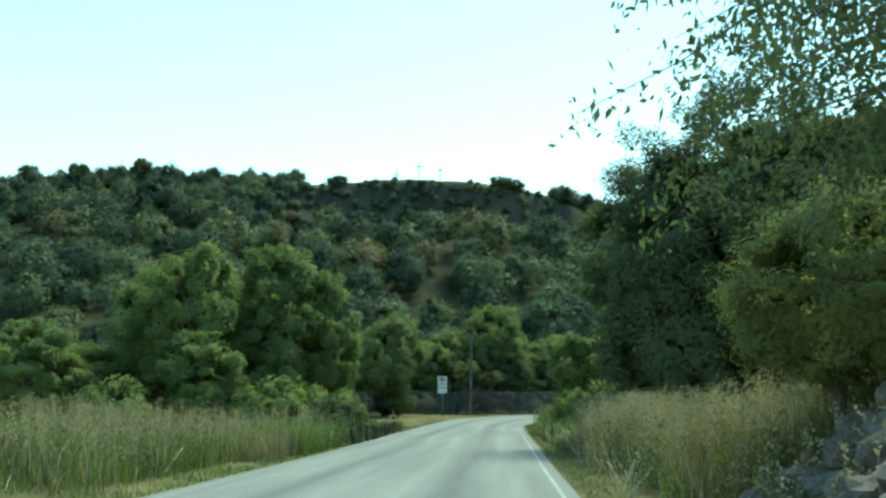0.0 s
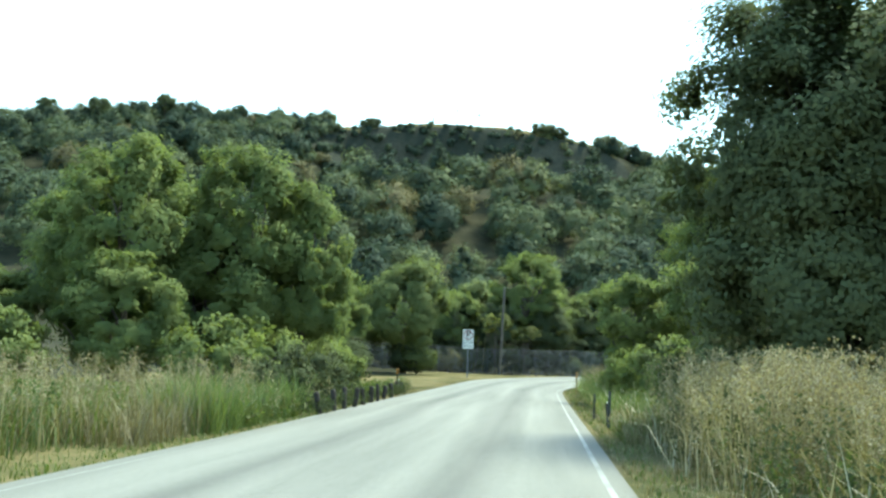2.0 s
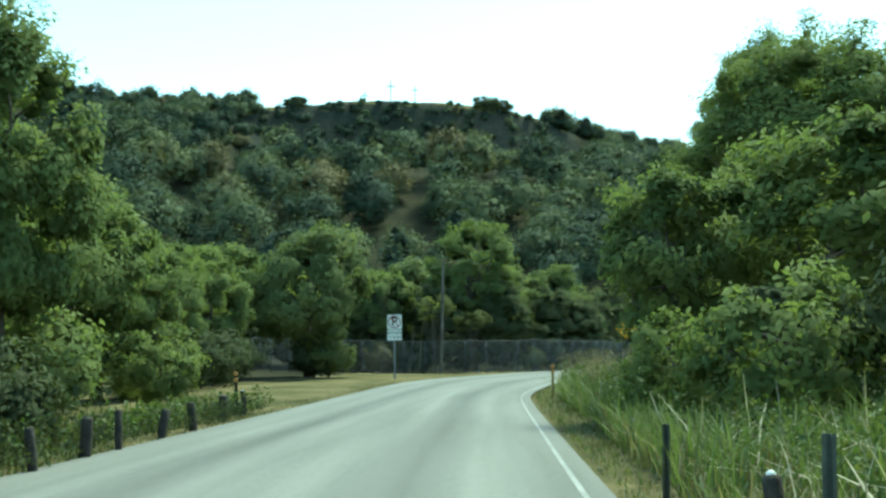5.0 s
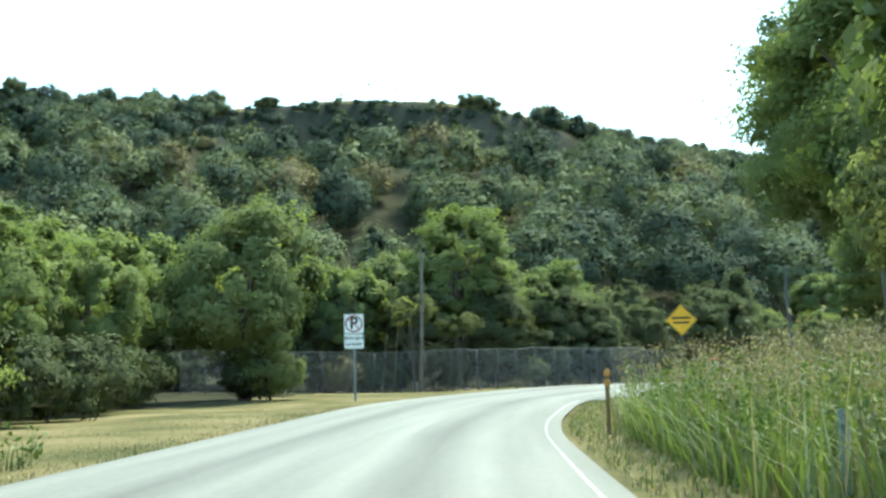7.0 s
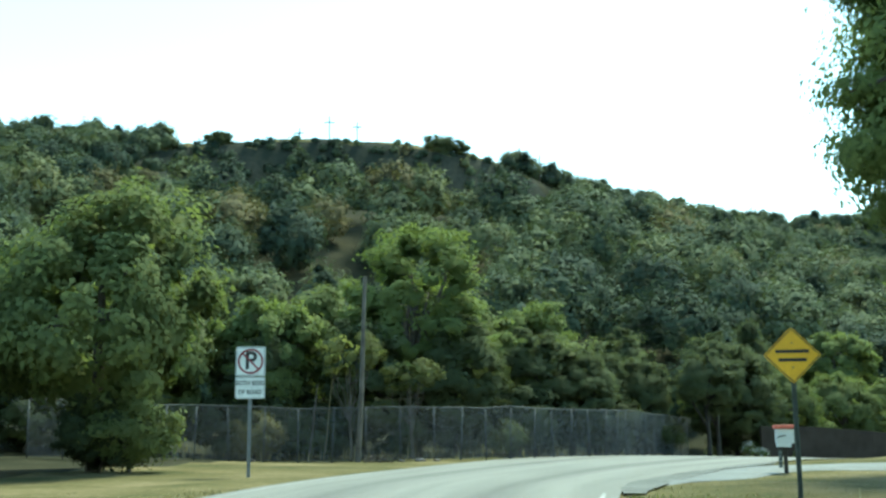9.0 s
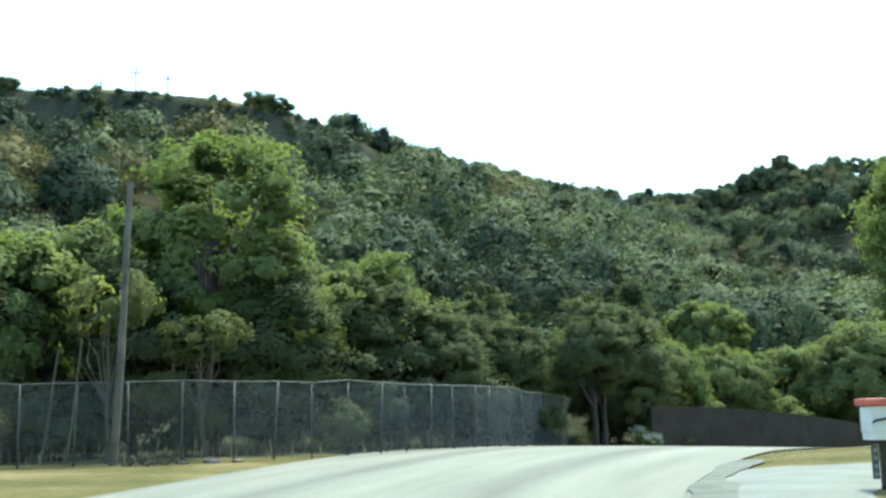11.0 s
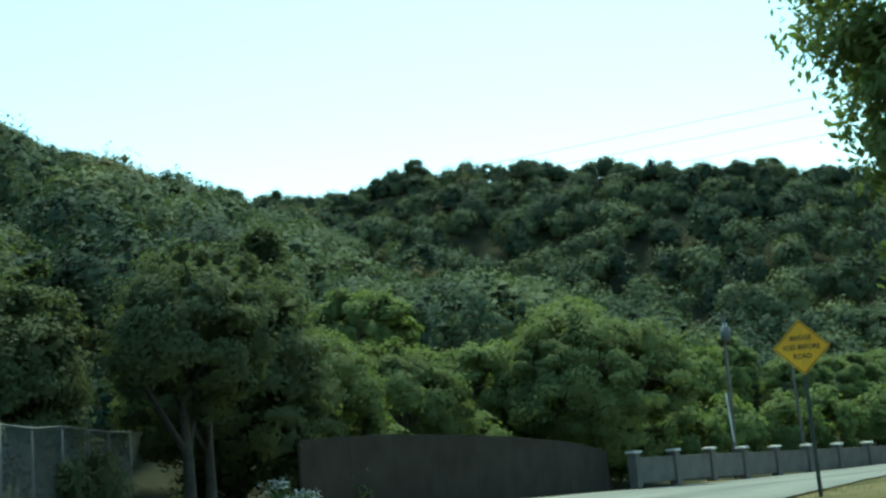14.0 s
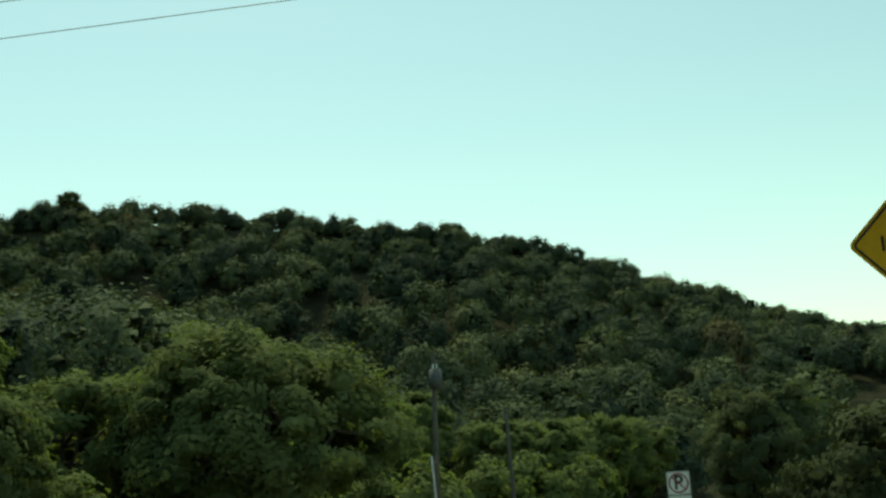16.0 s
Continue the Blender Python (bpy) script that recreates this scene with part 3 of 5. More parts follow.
# ---- far woods on the hill ----
def woodland():
    pieces, tones, turns = [], [], []
    spots = []
    for sp, near_ridge in ((6.3, 125), (4.6, 22), (2.8, 2.6), (1.6, 15)):
        xs, ys = np.meshgrid(np.arange(-130, 215, sp), np.arange(112, 292, sp), indexing="ij")
        xs = xs.ravel() + rng.uniform(-0.55, 0.55, xs.size) * sp
        ys = ys.ravel() + rng.uniform(-0.55, 0.55, ys.size) * sp
        l, r = side_distance(xs, ys)
        i, d = nearest(np.stack([xs, ys], 1), RID)
        front = (ys < RID[i, 1] + 4) | (d < 9)
        keep = (l > 16) & front & (d < near_ridge) & (np.arctan2(xs - 4, ys - 40) > -0.62) & (np.arctan2(xs - 20, ys - 80) < 1.25)
        bare = (np.abs(xs + 12) < 25) & (d < 8)
        keep &= bare & (rng.uniform(0, 1, len(xs)) < np.where(d < 2.0, 0.05, 0.9)) if sp < 2 else ~bare
        spots.append(np.stack([xs, ys, d, bare], 1)[keep])
    spots = np.concatenate(spots)
    zs = sheet(spots[:, 0], spots[:, 1])
    field = lumps(spots[:, 0], spots[:, 1], 30, 0.4)
    for (x, y, dd, bare), z, fl in zip(spots, zs, field):
        far = math.hypot(x - 10, y - 80)
        hgt = rng.uniform(5.0, 9.6) * (0.5 if dd < 12 else 0.7 if dd < 26 else 1.0)
        hgt *= 0.55 if abs(x + 12) < 27 and dd < 30 else 1.0
        if bare:
            hgt = rng.uniform(0.4, 0.9) if dd < 3.5 else rng.uniform(0.7, 2.0)
        hgt *= 0.72 if far < 62 else 1.0
        rx = min(4.6, max(0.6 if bare else 1.8, hgt * rng.uniform(0.44, 0.66)))
        dark = rng.uniform(0, 1) < (0.2 if dd < 10 else 0.16) and not bare
        form = "cone" if dark else "round"
        cl = make_clumps(10 if bare else int(28 + 13 * rx), rx * 0.88, hgt * 0.43, hgt * 0.52, 0.42 + 0.11 * rx, form)
        cl = cl[cl[:, 2] > hgt * 0.2]
        v, f, nrm = crown_arrays(cl, 32 if far < 100 else 22, 0.23 if far < 100 else 0.30, (0, 0, hgt * 0.3), 0.9, 0.35, 0.2, core=0.42, low=0.35, lobe=0.2, solid=(OCT_V, OCT_F))
        pieces.append((v + np.array([x, y, z - 0.2]), f))
        turns.append(nrm)
        tone = rng.uniform(0.1, 0.3) if dark else rng.normal(0.5, 0.25) + 0.16 * fl + (-0.25 if bare else 0.0)
        tones.append(np.full(len(v), tone))
    me = mesh_from("woods", *join(pieces), WOODS, True, np.concatenate(turns))
    me.attributes.new("tone", "FLOAT", "POINT").data.foreach_set("value", np.concatenate(tones).astype(np.float32))
    return tagged(new("woods", me), "dense dull-green scrub woodland covering the hillside", "woods", kind="stuff")


woodland()

# ---- nearer trees ----
round_tree = tree_kind("tree", 4.2, 2.6, 2.7, 3.5, 150, 0.44, 230, 0.10, LEAF_GREEN, "green broadleaf tree with a rounded crown", r=0.15)
round_tree_b = tree_kind("tree", 4.4, 2.5, 2.9, 3.6, 140, 0.46, 230, 0.10, LEAF_GREEN, "green broadleaf tree with an uneven crown", r=0.15)
tall_tree = tree_kind("tree", 6.0, 2.3, 3.9, 5.0, 160, 0.44, 230, 0.10, LEAF_GREEN, "tall green broadleaf tree with a ragged crown", r=0.19, wisp=0.16)
olive_tree = tree_kind("tree", 4.0, 2.7, 2.6, 3.5, 150, 0.44, 230, 0.10, LEAF_OLIVE, "olive-green tree with a wide crown reaching low", r=0.15)
cedar = tree_kind("cedar_tree", 6.5, 2.5, 3.9, 4.1, 230, 0.46, 260, 0.072, LEAF_DARK, "dark evergreen cedar tree, dense to the ground", form="cone", r=0.12, wood=DARKWOOD, wisp=0.2, core=0.25)
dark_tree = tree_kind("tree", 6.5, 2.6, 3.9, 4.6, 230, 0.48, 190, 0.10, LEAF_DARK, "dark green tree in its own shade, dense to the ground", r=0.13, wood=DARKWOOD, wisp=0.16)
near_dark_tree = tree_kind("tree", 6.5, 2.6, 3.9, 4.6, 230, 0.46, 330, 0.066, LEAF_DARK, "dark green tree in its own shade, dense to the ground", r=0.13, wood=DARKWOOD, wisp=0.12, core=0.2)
shrub = tree_kind("shrub", 1.3, 1.2, 1.0, 1.0, 60, 0.25, 130, 0.06, LEAF_GREEN, "green leafy shrub at the roadside", r=0.05, limbs=7, category="shrub", wisp=0.25, kite=True, core=0.35)
small_tree = tree_kind("tree", 2.8, 1.2, 1.9, 2.5, 70, 0.27, 170, 0.065, LEAF_GREEN, "slim young broadleaf tree", r=0.07, kite=True, wisp=0.2, core=0.2)
pale_tree = tree_kind("tree", 4.4, 1.9, 2.5, 3.4, 90, 0.34, 150, 0.085, LEAF_YELLOW, "pale yellow-green tree with loose foliage", r=0.10, wisp=0.3, core=0.3)
dry_tree = tree_kind("tree", 4.0, 1.5, 1.3, 4.6, 34, 0.32, 130, 0.10, LEAF_YELLOW, "small pale yellow-green tree with thin foliage", r=0.06, wisp=0.25)
bank_tree = tree_kind("tree", 6.5, 2.5, 3.3, 6.0, 210, 0.38, 330, 0.068, LEAF_GREEN, "leafy tree with ragged hanging branches above the bank", r=0.14, wisp=0.3, kite=True, core=0)

big_tree = tree_kind("tree", 9.5, 4.9, 5.0, 8.6, 330, 0.62, 300, 0.105, LEAF_GREEN, "large broadleaf tree with a broad rounded crown", r=0.28, wisp=0.16, limbs=16, core=0.3)
broad_tree = tree_kind("tree", 6.0, 4.2, 3.9, 4.3, 230, 0.62, 260, 0.12, LEAF_OLIVE, "broad green tree with a domed crown behind the screen", r=0.22, limbs=14)

far_round = tree_kind("tree", 4.2, 2.6, 2.8, 3.5, 110, 0.48, 200, 0.135, LEAF_GREEN, "green broadleaf tree with a rounded crown", r=0.15)
far_round_b = tree_kind("tree", 4.4, 2.5, 2.9, 3.6, 110, 0.48, 200, 0.135, LEAF_OLIVE, "dull green broadleaf tree with an uneven crown", r=0.15)
far_shrub = tree_kind("shrub", 1.3, 1.2, 1.0, 1.0, 40, 0.30, 130, 0.10, LEAF_GREEN, "green leafy shrub among the roadside trees", r=0.05, limbs=6, category="shrub")

dark_trunk_tree = tree_kind("tree", 6.5, 2.3, 2.6, 6.0, 120, 0.44, 220, 0.105, LEAF_DARK, "dark tree with a bare black trunk beside the road", r=0.16, wood=DARKWOOD)

# left of the road, before the verge
for x, y, s, w in ((-10.6, 44.6, 1.32, 1.05), (-6.9, 50.5, 0.98, 0.95), (-14.5, 41, 0.72, 1.2), (-9.5, 53, 1.05, 1.0), (-19, 47, 0.8, 1.2)):
    round_tree(x, y, s, w)
for x, y, s, w in ((-7.6, 43, 0.92, 1.0), (-13, 48, 1.2, 1.0), (-8.2, 58, 0.85, 1.0), (-9.0, 66, 0.8, 0.9), (-9.2, 73.5, 0.82, 0.9), (-24, 45, 0.8, 1.2), (-8.6, 38.2, 0.66, 1.1), (-14.5, 36.5, 0.72, 1.1), (-22, 38, 0.8, 1.1)):
    round_tree_b(x, y, s, w)
for x, y, s, w in ((-9.6, 40.5, 0.95, 0.85), (-6.6, 43.5, 0.98, 0.95), (-4.9, 44.5, 0.86, 0.8), (-11, 64, 0.85, 1.1), (-15, 71, 0.9, 1.1), (-10.2, 70.5, 0.72, 1.1)):
    tall_tree(x, y, s, w)
for x, y, s in ((-5.7, 37, 1.25), (-5.2, 41, 1.3), (-5.0, 46, 1.3), (-11, 35.4, 1.3), (-18, 36, 1.6),
                (-7.2, 60.5, 1.1), (-12, 75, 1.7), (-26, 38, 2.0), (-5.4, 54, 1.0)):
    shrub(x, y, s)
shrub(-5.5, 83.4, 1.15, 1.0, crown_mat=LEAF_OLIVE, lab="olive-green shrub below the wide tree by the fence")
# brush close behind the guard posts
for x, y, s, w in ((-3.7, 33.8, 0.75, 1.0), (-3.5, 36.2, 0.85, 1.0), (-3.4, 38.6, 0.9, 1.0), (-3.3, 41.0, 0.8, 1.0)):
    shrub(x, y, s, w, crown_mat=LEAF_SHADED_BRUSH, lab="dull dark shrub close behind the guard posts")
# the wide tree by the fence, and the row behind the fence
olive_tree(-6.8, 84.4, 1.46, 0.94, sink=0.6)
for x, y, s, w in ((-13, 82, 1.15, 1.0), (-17.5, 78, 1.15, 1.1), (-4.8, 101, 1.2, 0.9), (-15, 94, 1.3, 1.1), (-22, 88, 1.3, 1.1), (6.0, 106.5, 1.0, 1.0)):
    far_round(x, y, s, w)
for x, y, s, w in ((-9.5, 99.5, 1.2, 1.0), (9.5, 110.5, 0.95, 1.0), (-3.5, 109, 1.35, 1.1), (3.2, 112, 1.35, 1.1), (12, 118, 1.1, 1.1), (-12.5, 97, 1.0, 1.0)):
    far_round_b(x, y, s, w)
for x, y, s, w in ((1.6, 102.5, 1.24, 1.12), (7.5, 115, 1.0, 1.2)):
    tall_tree(x, y, s, w)
dry_tree(-0.75, 96.5, 0.95, 0.9, sink=0.2)
dry_tree(1.6, 97.4, 0.72, 1.2, lab="low pale yellow-green tree with thin spreading foliage")
# the brush gets its dimness from a leaf colour with shade in it
dark_shrub = tree_kind("shrub", 1.5, 1.7, 1.2, 1.25, 70, 0.32, 120, 0.09, LEAF_SHADED_BRUSH, "dull dark brush behind the wire fence", r=0.05, limbs=7, category="shrub")
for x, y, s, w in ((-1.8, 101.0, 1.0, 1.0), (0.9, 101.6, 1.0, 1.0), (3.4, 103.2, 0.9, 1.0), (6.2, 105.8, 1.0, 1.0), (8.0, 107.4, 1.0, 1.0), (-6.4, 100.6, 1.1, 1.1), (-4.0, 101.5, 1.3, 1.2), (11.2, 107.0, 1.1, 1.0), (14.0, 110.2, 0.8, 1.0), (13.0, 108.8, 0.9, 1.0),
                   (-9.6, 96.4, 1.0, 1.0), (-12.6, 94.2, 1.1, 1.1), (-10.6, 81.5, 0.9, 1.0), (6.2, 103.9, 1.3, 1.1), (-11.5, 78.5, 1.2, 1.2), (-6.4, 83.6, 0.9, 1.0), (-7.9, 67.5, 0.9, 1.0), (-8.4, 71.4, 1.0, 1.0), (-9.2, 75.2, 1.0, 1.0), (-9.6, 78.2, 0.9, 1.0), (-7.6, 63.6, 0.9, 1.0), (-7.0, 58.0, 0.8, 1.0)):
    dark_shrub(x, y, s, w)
shrub(-4.4, 97.3, 1.0, 0.9, crown_mat=LEAF_DRY, lab="small reddish-tan dry shrub behind the wire fence")
for x, y, s, w in ((5.6, 100.6, 0.8, 1.0), (-2.9, 99.8, 0.9, 1.1)):
    shrub(x, y, s, w, crown_mat=LEAF_DARK, lab="dull dark shrub behind the wire fence")
for x, y, s, w in ((12.0, 112.8, 0.8, 1.1), (12.9, 109.4, 0.62, 1.1), (9.6, 105.4, 0.6, 1.1), (18.2, 115.2, 0.85, 0.95)):
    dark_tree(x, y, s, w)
broad_tree(40.6, 128.6, 1.06, 1.1)
cedar(20.6, 116.8, 0.98, 1.05)
dark_tree(18.9, 114.4, 0.78, 1.1)
dark_tree(55.5, 119.4, 0.72, 1.0)
dark_tree(61, 121.2, 0.8, 1.0)
dark_trunk_tree(16.1, 108.9, 0.63, 1.1)
dark_trunk_tree(16.9, 110.2, 0.66, 1.0)
for x, y, s, w in ((-5.2, 101.0, 0.72, 1.25), (-0.6, 100.6, 0.7, 1.25), (3.4, 101.6, 0.72, 1.25), (7.2, 105.4, 0.7, 1.25), (10.4, 108.6, 0.66, 1.2)):
    dark_tree(x, y, s, w)
for x, y, s, w in ((23.0, 119.6, 1.0, 0.95), (28.5, 124.4, 1.0, 1.0), (21, 126, 1.1, 1.0)):
    olive_tree(x, y, s, w)
for x, y, s, w in ((36, 133, 1.05, 1.1), (41.5, 136, 1.1, 1.1), (33, 138, 1.1, 1.1), (47, 142, 1.1, 1.2), (56, 141, 1.1, 1.2), (30, 131, 0.9, 1.0), (52, 148, 1.3, 1.2), (64, 146, 1.2, 1.2), (71, 145, 1.1, 1.1), (78, 147, 1.2, 1.2), (86, 150, 1.3, 1.2), (95, 152, 1.3, 1.2)):
    far_round(x, y, s, w)
for x, y, s in ((44, 132, 1.8), (50, 134, 1.8), (54, 134.5, 2.0), (59, 136, 2.0), (65, 138, 2.1), (34, 128.5, 1.6), (26.5, 121.5, 1.2), (71, 139, 2.0)):
    far_shrub(x, y, s)
# right of the road
cedar(8.3, 29.6, 1.08, 1.05)
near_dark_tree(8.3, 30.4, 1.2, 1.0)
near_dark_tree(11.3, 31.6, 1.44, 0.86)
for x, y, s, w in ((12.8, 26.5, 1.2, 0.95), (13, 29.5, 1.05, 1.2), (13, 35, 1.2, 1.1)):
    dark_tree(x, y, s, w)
near_pale_tree = tree_kind("tree", 4.0, 2.7, 2.6, 3.5, 240, 0.42, 260, 0.062, LEAF_YELLOW, "yellow-green bushy tree above the rocky bank", r=0.15, wisp=0.3, core=0.35)
near_pale_tree(8.1, 13.3, 0.62, 1.05)
small_tree(7.4, 47.2, 1.05, 1.2)
small_tree(6.3, 46.4, 1.1, 1.0)
small_tree(8.8, 44.5, 1.15, 1.3)
for x, y, s in ((6.5, 40.2, 1.1), (10.5, 53, 1.5), (6.1, 43.8, 0.9)):
    shrub(x, y, s)
for x, y, s in ((7.4, 42.6, 0.85), (8.6, 50, 0.9), (7.9, 36, 0.85), (8.9, 39.4, 1.0)):
    dark_shrub(x, y, s)
big_tree(17.3, 79.4, 1.22, 0.95)
big_tree(24, 76.5, 1.08, 1.0)
big_tree(14.9, 66.0, 0.85, 1.32, turn=40, lab="tall dark broadleaf tree with a heavy crown reaching towards the road")
pale_tree(10.1, 57.0, 1.0, 0.95)
for x, y, s, w in ((11.6, 62, 0.8, 1.0), (18, 66, 1.2, 1.2), (13.2, 49, 0.8, 1.1)):
    tall_tree(x, y, s, w)
bank_tree(23.35, 95.15, 1.15, 1.2, sink=1.6)
bank_tree(27.2, 95.8, 1.05, 1.2)
tall_tree(33, 99, 1.1, 1.2)
for x, y, s in ((31, 101.5, 0.8), (35, 106, 1.0), (58, 118.6, 1.2), (64, 120.8, 1.3), (70, 122.4, 1.3), (62, 116.5, 1.5), (77, 123.5, 1.4), (53, 115.5, 1.2)):
    dark_shrub(x, y, s)


# a tree whose thin drooping branches hang over the bank
def hanging_tree(x, y):
    t = thing("tree", pose(x, y, height(x, y)), "broadleaf tree with drooping leafy branches over the bank", "tree")
    pieces = [tube_arrays(np.array([(0, 0, -0.4), (0.1, 0, 2), (-0.1, 0.1, 4), (0, 0, 6.5), (0.2, 0.1, 8)]), [0.17, 0.14, 0.12, 0.09, 0.05], 9)]
    pts, outs = [], []
    for k in range(92):
        a = rng.uniform(0, 2 * np.pi) if k > 26 else rng.uniform(2.3, 4.4)
        z0 = rng.uniform(2.6, 6.6)
        if k >= 46:
            a, z0 = rng.uniform(2.6, 3.7), rng.uniform(3.0, 4.4)
        reach = rng.uniform(2.4, 3.6) if 46 <= k < 72 else rng.uniform(3.5, 4.8) if k >= 72 else rng.uniform(1.8, 4.7) * (1.0 if z0 < 6 else 0.85)
        s = np.linspace(0, 1, 8)[:, None]
        side = np.array([[math.cos(a), math.sin(a), 0]])
        arc = s * reach * side + np.array([[0, 0, 1]]) * (z0 + 1.3 * s * rng.uniform(0.4, 1.2) - 2.3 * s ** 2.2 * rng.uniform(0.5, 1.2))
        arc = arc + rng.normal(0, 0.05, arc.shape)
        pieces.append(tube_arrays(arc, np.linspace(0.028, 0.003, 8), 5))
        n = 360
        u = rng.uniform(0.25, 1.02, n)
        base = np.stack([np.interp(u, np.linspace(0, 1, 8), arc[:, c]) for c in range(3)], 1)
        spread = 0.09 + 0.30 * (1 - u)[:, None]
        pts.append(base + rng.normal(0, 1, (n, 3)) * spread * np.array([1, 1, 0.9]) - np.array([0, 0, 0.10]))
        outs.append(np.tile(side, (n, 1)) + np.array([0, 0, 0.4]))
    part("trunk", mesh_from("trunk", *join(pieces), BARK, True), None, t)
    part("crown", mesh_from("crown", *leaf_quads(np.concatenate(pts), np.concatenate(outs), 0.042, 1.2, 0.5, 1.7), LEAF_DARK), None, t)


hanging_tree(8.6, 5.2)

# ---- grasses ----
def blades(x, y, h, width, lean=0.35, head=0.0):
    """Curved tapering blades rooted at x, y. Returns verts, quads."""
    n = len(x)
    z = land(x, y) - 0.03
    a = rng.uniform(0, 2 * np.pi, n)
    d = np.stack([np.cos(a), np.sin(a), np.zeros(n)], 1)
    side = np.stack([-np.sin(a), np.cos(a), np.zeros(n)], 1)
    b = np.stack([x, y, z], 1)
    up = np.array([[0, 0, 1.0]])
    l = (rng.uniform(0.1, 1.0, n) * lean)[:, None] * h[:, None]
    m1 = b + up * h[:, None] * 0.5 + d * l * rng.uniform(0.1, 0.6, n)[:, None]
    m2 = b + up * h[:, None] * (0.95 - 0.25 * (l / h[:, None])) + d * l
    w = width * rng.uniform(0.6, 1.3, n)[:, None]
    v = np.stack([b - side * w, b + side * w, m1 - side * w * 0.85, m1 + side * w * 0.85, m2 - side * w * 0.15, m2 + side * w * 0.15], 1).reshape(-1, 3)
    k = np.arange(n)[:, None] * 6
    f = np.concatenate([k + np.array([[0, 1, 3, 2]]), k + np.array([[2, 3, 5, 4]])])
    return v, f, m2


def scatter(n, x0, x1, y0, y1, clump=1.3):
    """Points in a rectangle, thicker in clumps."""
    x, y = rng.uniform(x0, x1, n), rng.uniform(y0, y1, n)
    p = 0.5 + 0.5 * lumps(x, y, clump, 1.7)
    k = rng.uniform(0, 1, n) < 0.25 + 0.75 * p
    return x[k], y[k]


def verge(n, side, y0, y1, d0, d1):
    """Points beside one edge of the road, at a distance from d0 to d1."""
    line = RI if side > 0 else LE
    ok = line[(line[:, 1] > y0) & (line[:, 1] < y1)]
    q = rng.uniform(0, len(ok) - 1.001, n)
    i = q.astype(int)
    base = ok[i] * (1 - (q - i))[:, None] + ok[i + 1] * (q - i)[:, None]
    t = ok[i + 1] - ok[i]
    nrm = np.stack([t[:, 1], -t[:, 0]], 1) * side
    nrm /= np.linalg.norm(nrm, axis=1)[:, None]
    p = base + nrm * (d0 + (d1 - d0) * rng.uniform(0, 1, n) ** 1.2)[:, None]
    return p[:, 0], p[:, 1]


def meadow(name, x, y, h, width, mat, label, lean=0.35, category="grass"):
    patch = 0.85 + 0.35 * lumps(x, y, 0.9, 4.1)
    v, f, _ = blades(x, y, h * patch * rng.uniform(0.45, 1.3, len(x)), width, lean)
    return tagged(new(name, mesh_from(name, v, f, mat)), label, category, kind="stuff")


def seedheads(x, y, h, mat, label, per=26, size=0.035, tall=0.30, wide=0.05):
    """Stalks with a loose seed head each."""
    hh = h * rng.uniform(0.75, 1.2, len(x))
    v, f, tip = blades(x, y, hh, 0.006, 0.25)
    n = len(x)
    u = rng.uniform(-1, 0.15, (n, per, 1))
    p = tip[:, None] + np.concatenate([rng.normal(0, wide, (n, per, 2)) * (1.15 + u), u * tall], 2)
    q, g = leaf_quads(p.reshape(-1, 3), rng.normal(0, 1, (n * per, 3)), size, 1.0, 0.3, 1.8)
    v2, f2 = join([(v, f), (q, g)])
    return tagged(new("seed_grass", mesh_from("seed_grass", v2, f2, mat)), label, "grass", kind="stuff")


def weeds(x, y, h, mat, label, per=22, size=0.06, spread=0.13):
    """Bushy weeds: bent stalks with small leaves along them."""
    hh = h * rng.uniform(0.5, 1.25, len(x))
    v, f, tip = blades(x, y, hh, 0.005, 0.5)
    n = len(x)
    u = rng.uniform(0.15, 1.0, (n, per, 1)) ** 0.8
    foot = np.stack([x, y, tip[:, 2] - hh * 0.85], 1)
    p = foot[:, None] * (1 - u) + tip[:, None] * u + rng.normal(0, spread, (n, per, 3)) * (1.2 - u) * np.array([1, 1, 0.6])
    q, g = leaf_quads(p.reshape(-1, 3), rng.normal(0, 1, (n * per, 3)) + np.array([0, 0, 0.8]), size, 0.8, 0.2, 1.7)
    return tagged(new("weeds", mesh_from("weeds", *join([(v, f), (q, g)]), mat)), label, "weeds", kind="stuff")


x, y = verge(9000, 1, -2, 72, 0.35, 2.6)
meadow("short_grass", x, y, 0.11, 0.008, GRASSGREEN, "short green grass along the road's edge", 0.8)
x, y = verge(11000, 1, -2, 72, 0.3, 2.6)
meadow("short_grass", x, y, 0.10, 0.007, STRAW, "short yellowed grass along the road's edge", 0.8)
x, y = verge(13000, -1, 32, 75, 0.35, 4.0)
meadow("short_grass", x, y, 0.07, 0.006, STRAW, "short dry grass on the roadside verge", 0.8)
x, y = verge(15000, -1, 4, 42, 0.3, 4.0)
meadow("short_grass", x, y, 0.11, 0.007, GRASSGREEN, "short green grass among dry grass on the verge", 0.8)
x, y = verge(14000, 1, 70, 115, 0.3, 9.0)
k = ~((y > 71) & (y < 88.6) & (y > np.interp(x, [5.0, 5.9, 7.5, 8.7, 10.3, 12.3, 16, 23], [71.4, 72.1, 74.8, 76.4, 79.0, 81.4, 82.7, 84.0])) & (y < np.interp(x, [12.4, 13.6, 16.5, 23], [88.7, 85.4, 85.6, 86.8])))
x, y = x[k], y[k]
meadow("short_grass", x, y, 0.07, 0.006, STRAW, "short dry grass on the bank by the bend", 0.8)
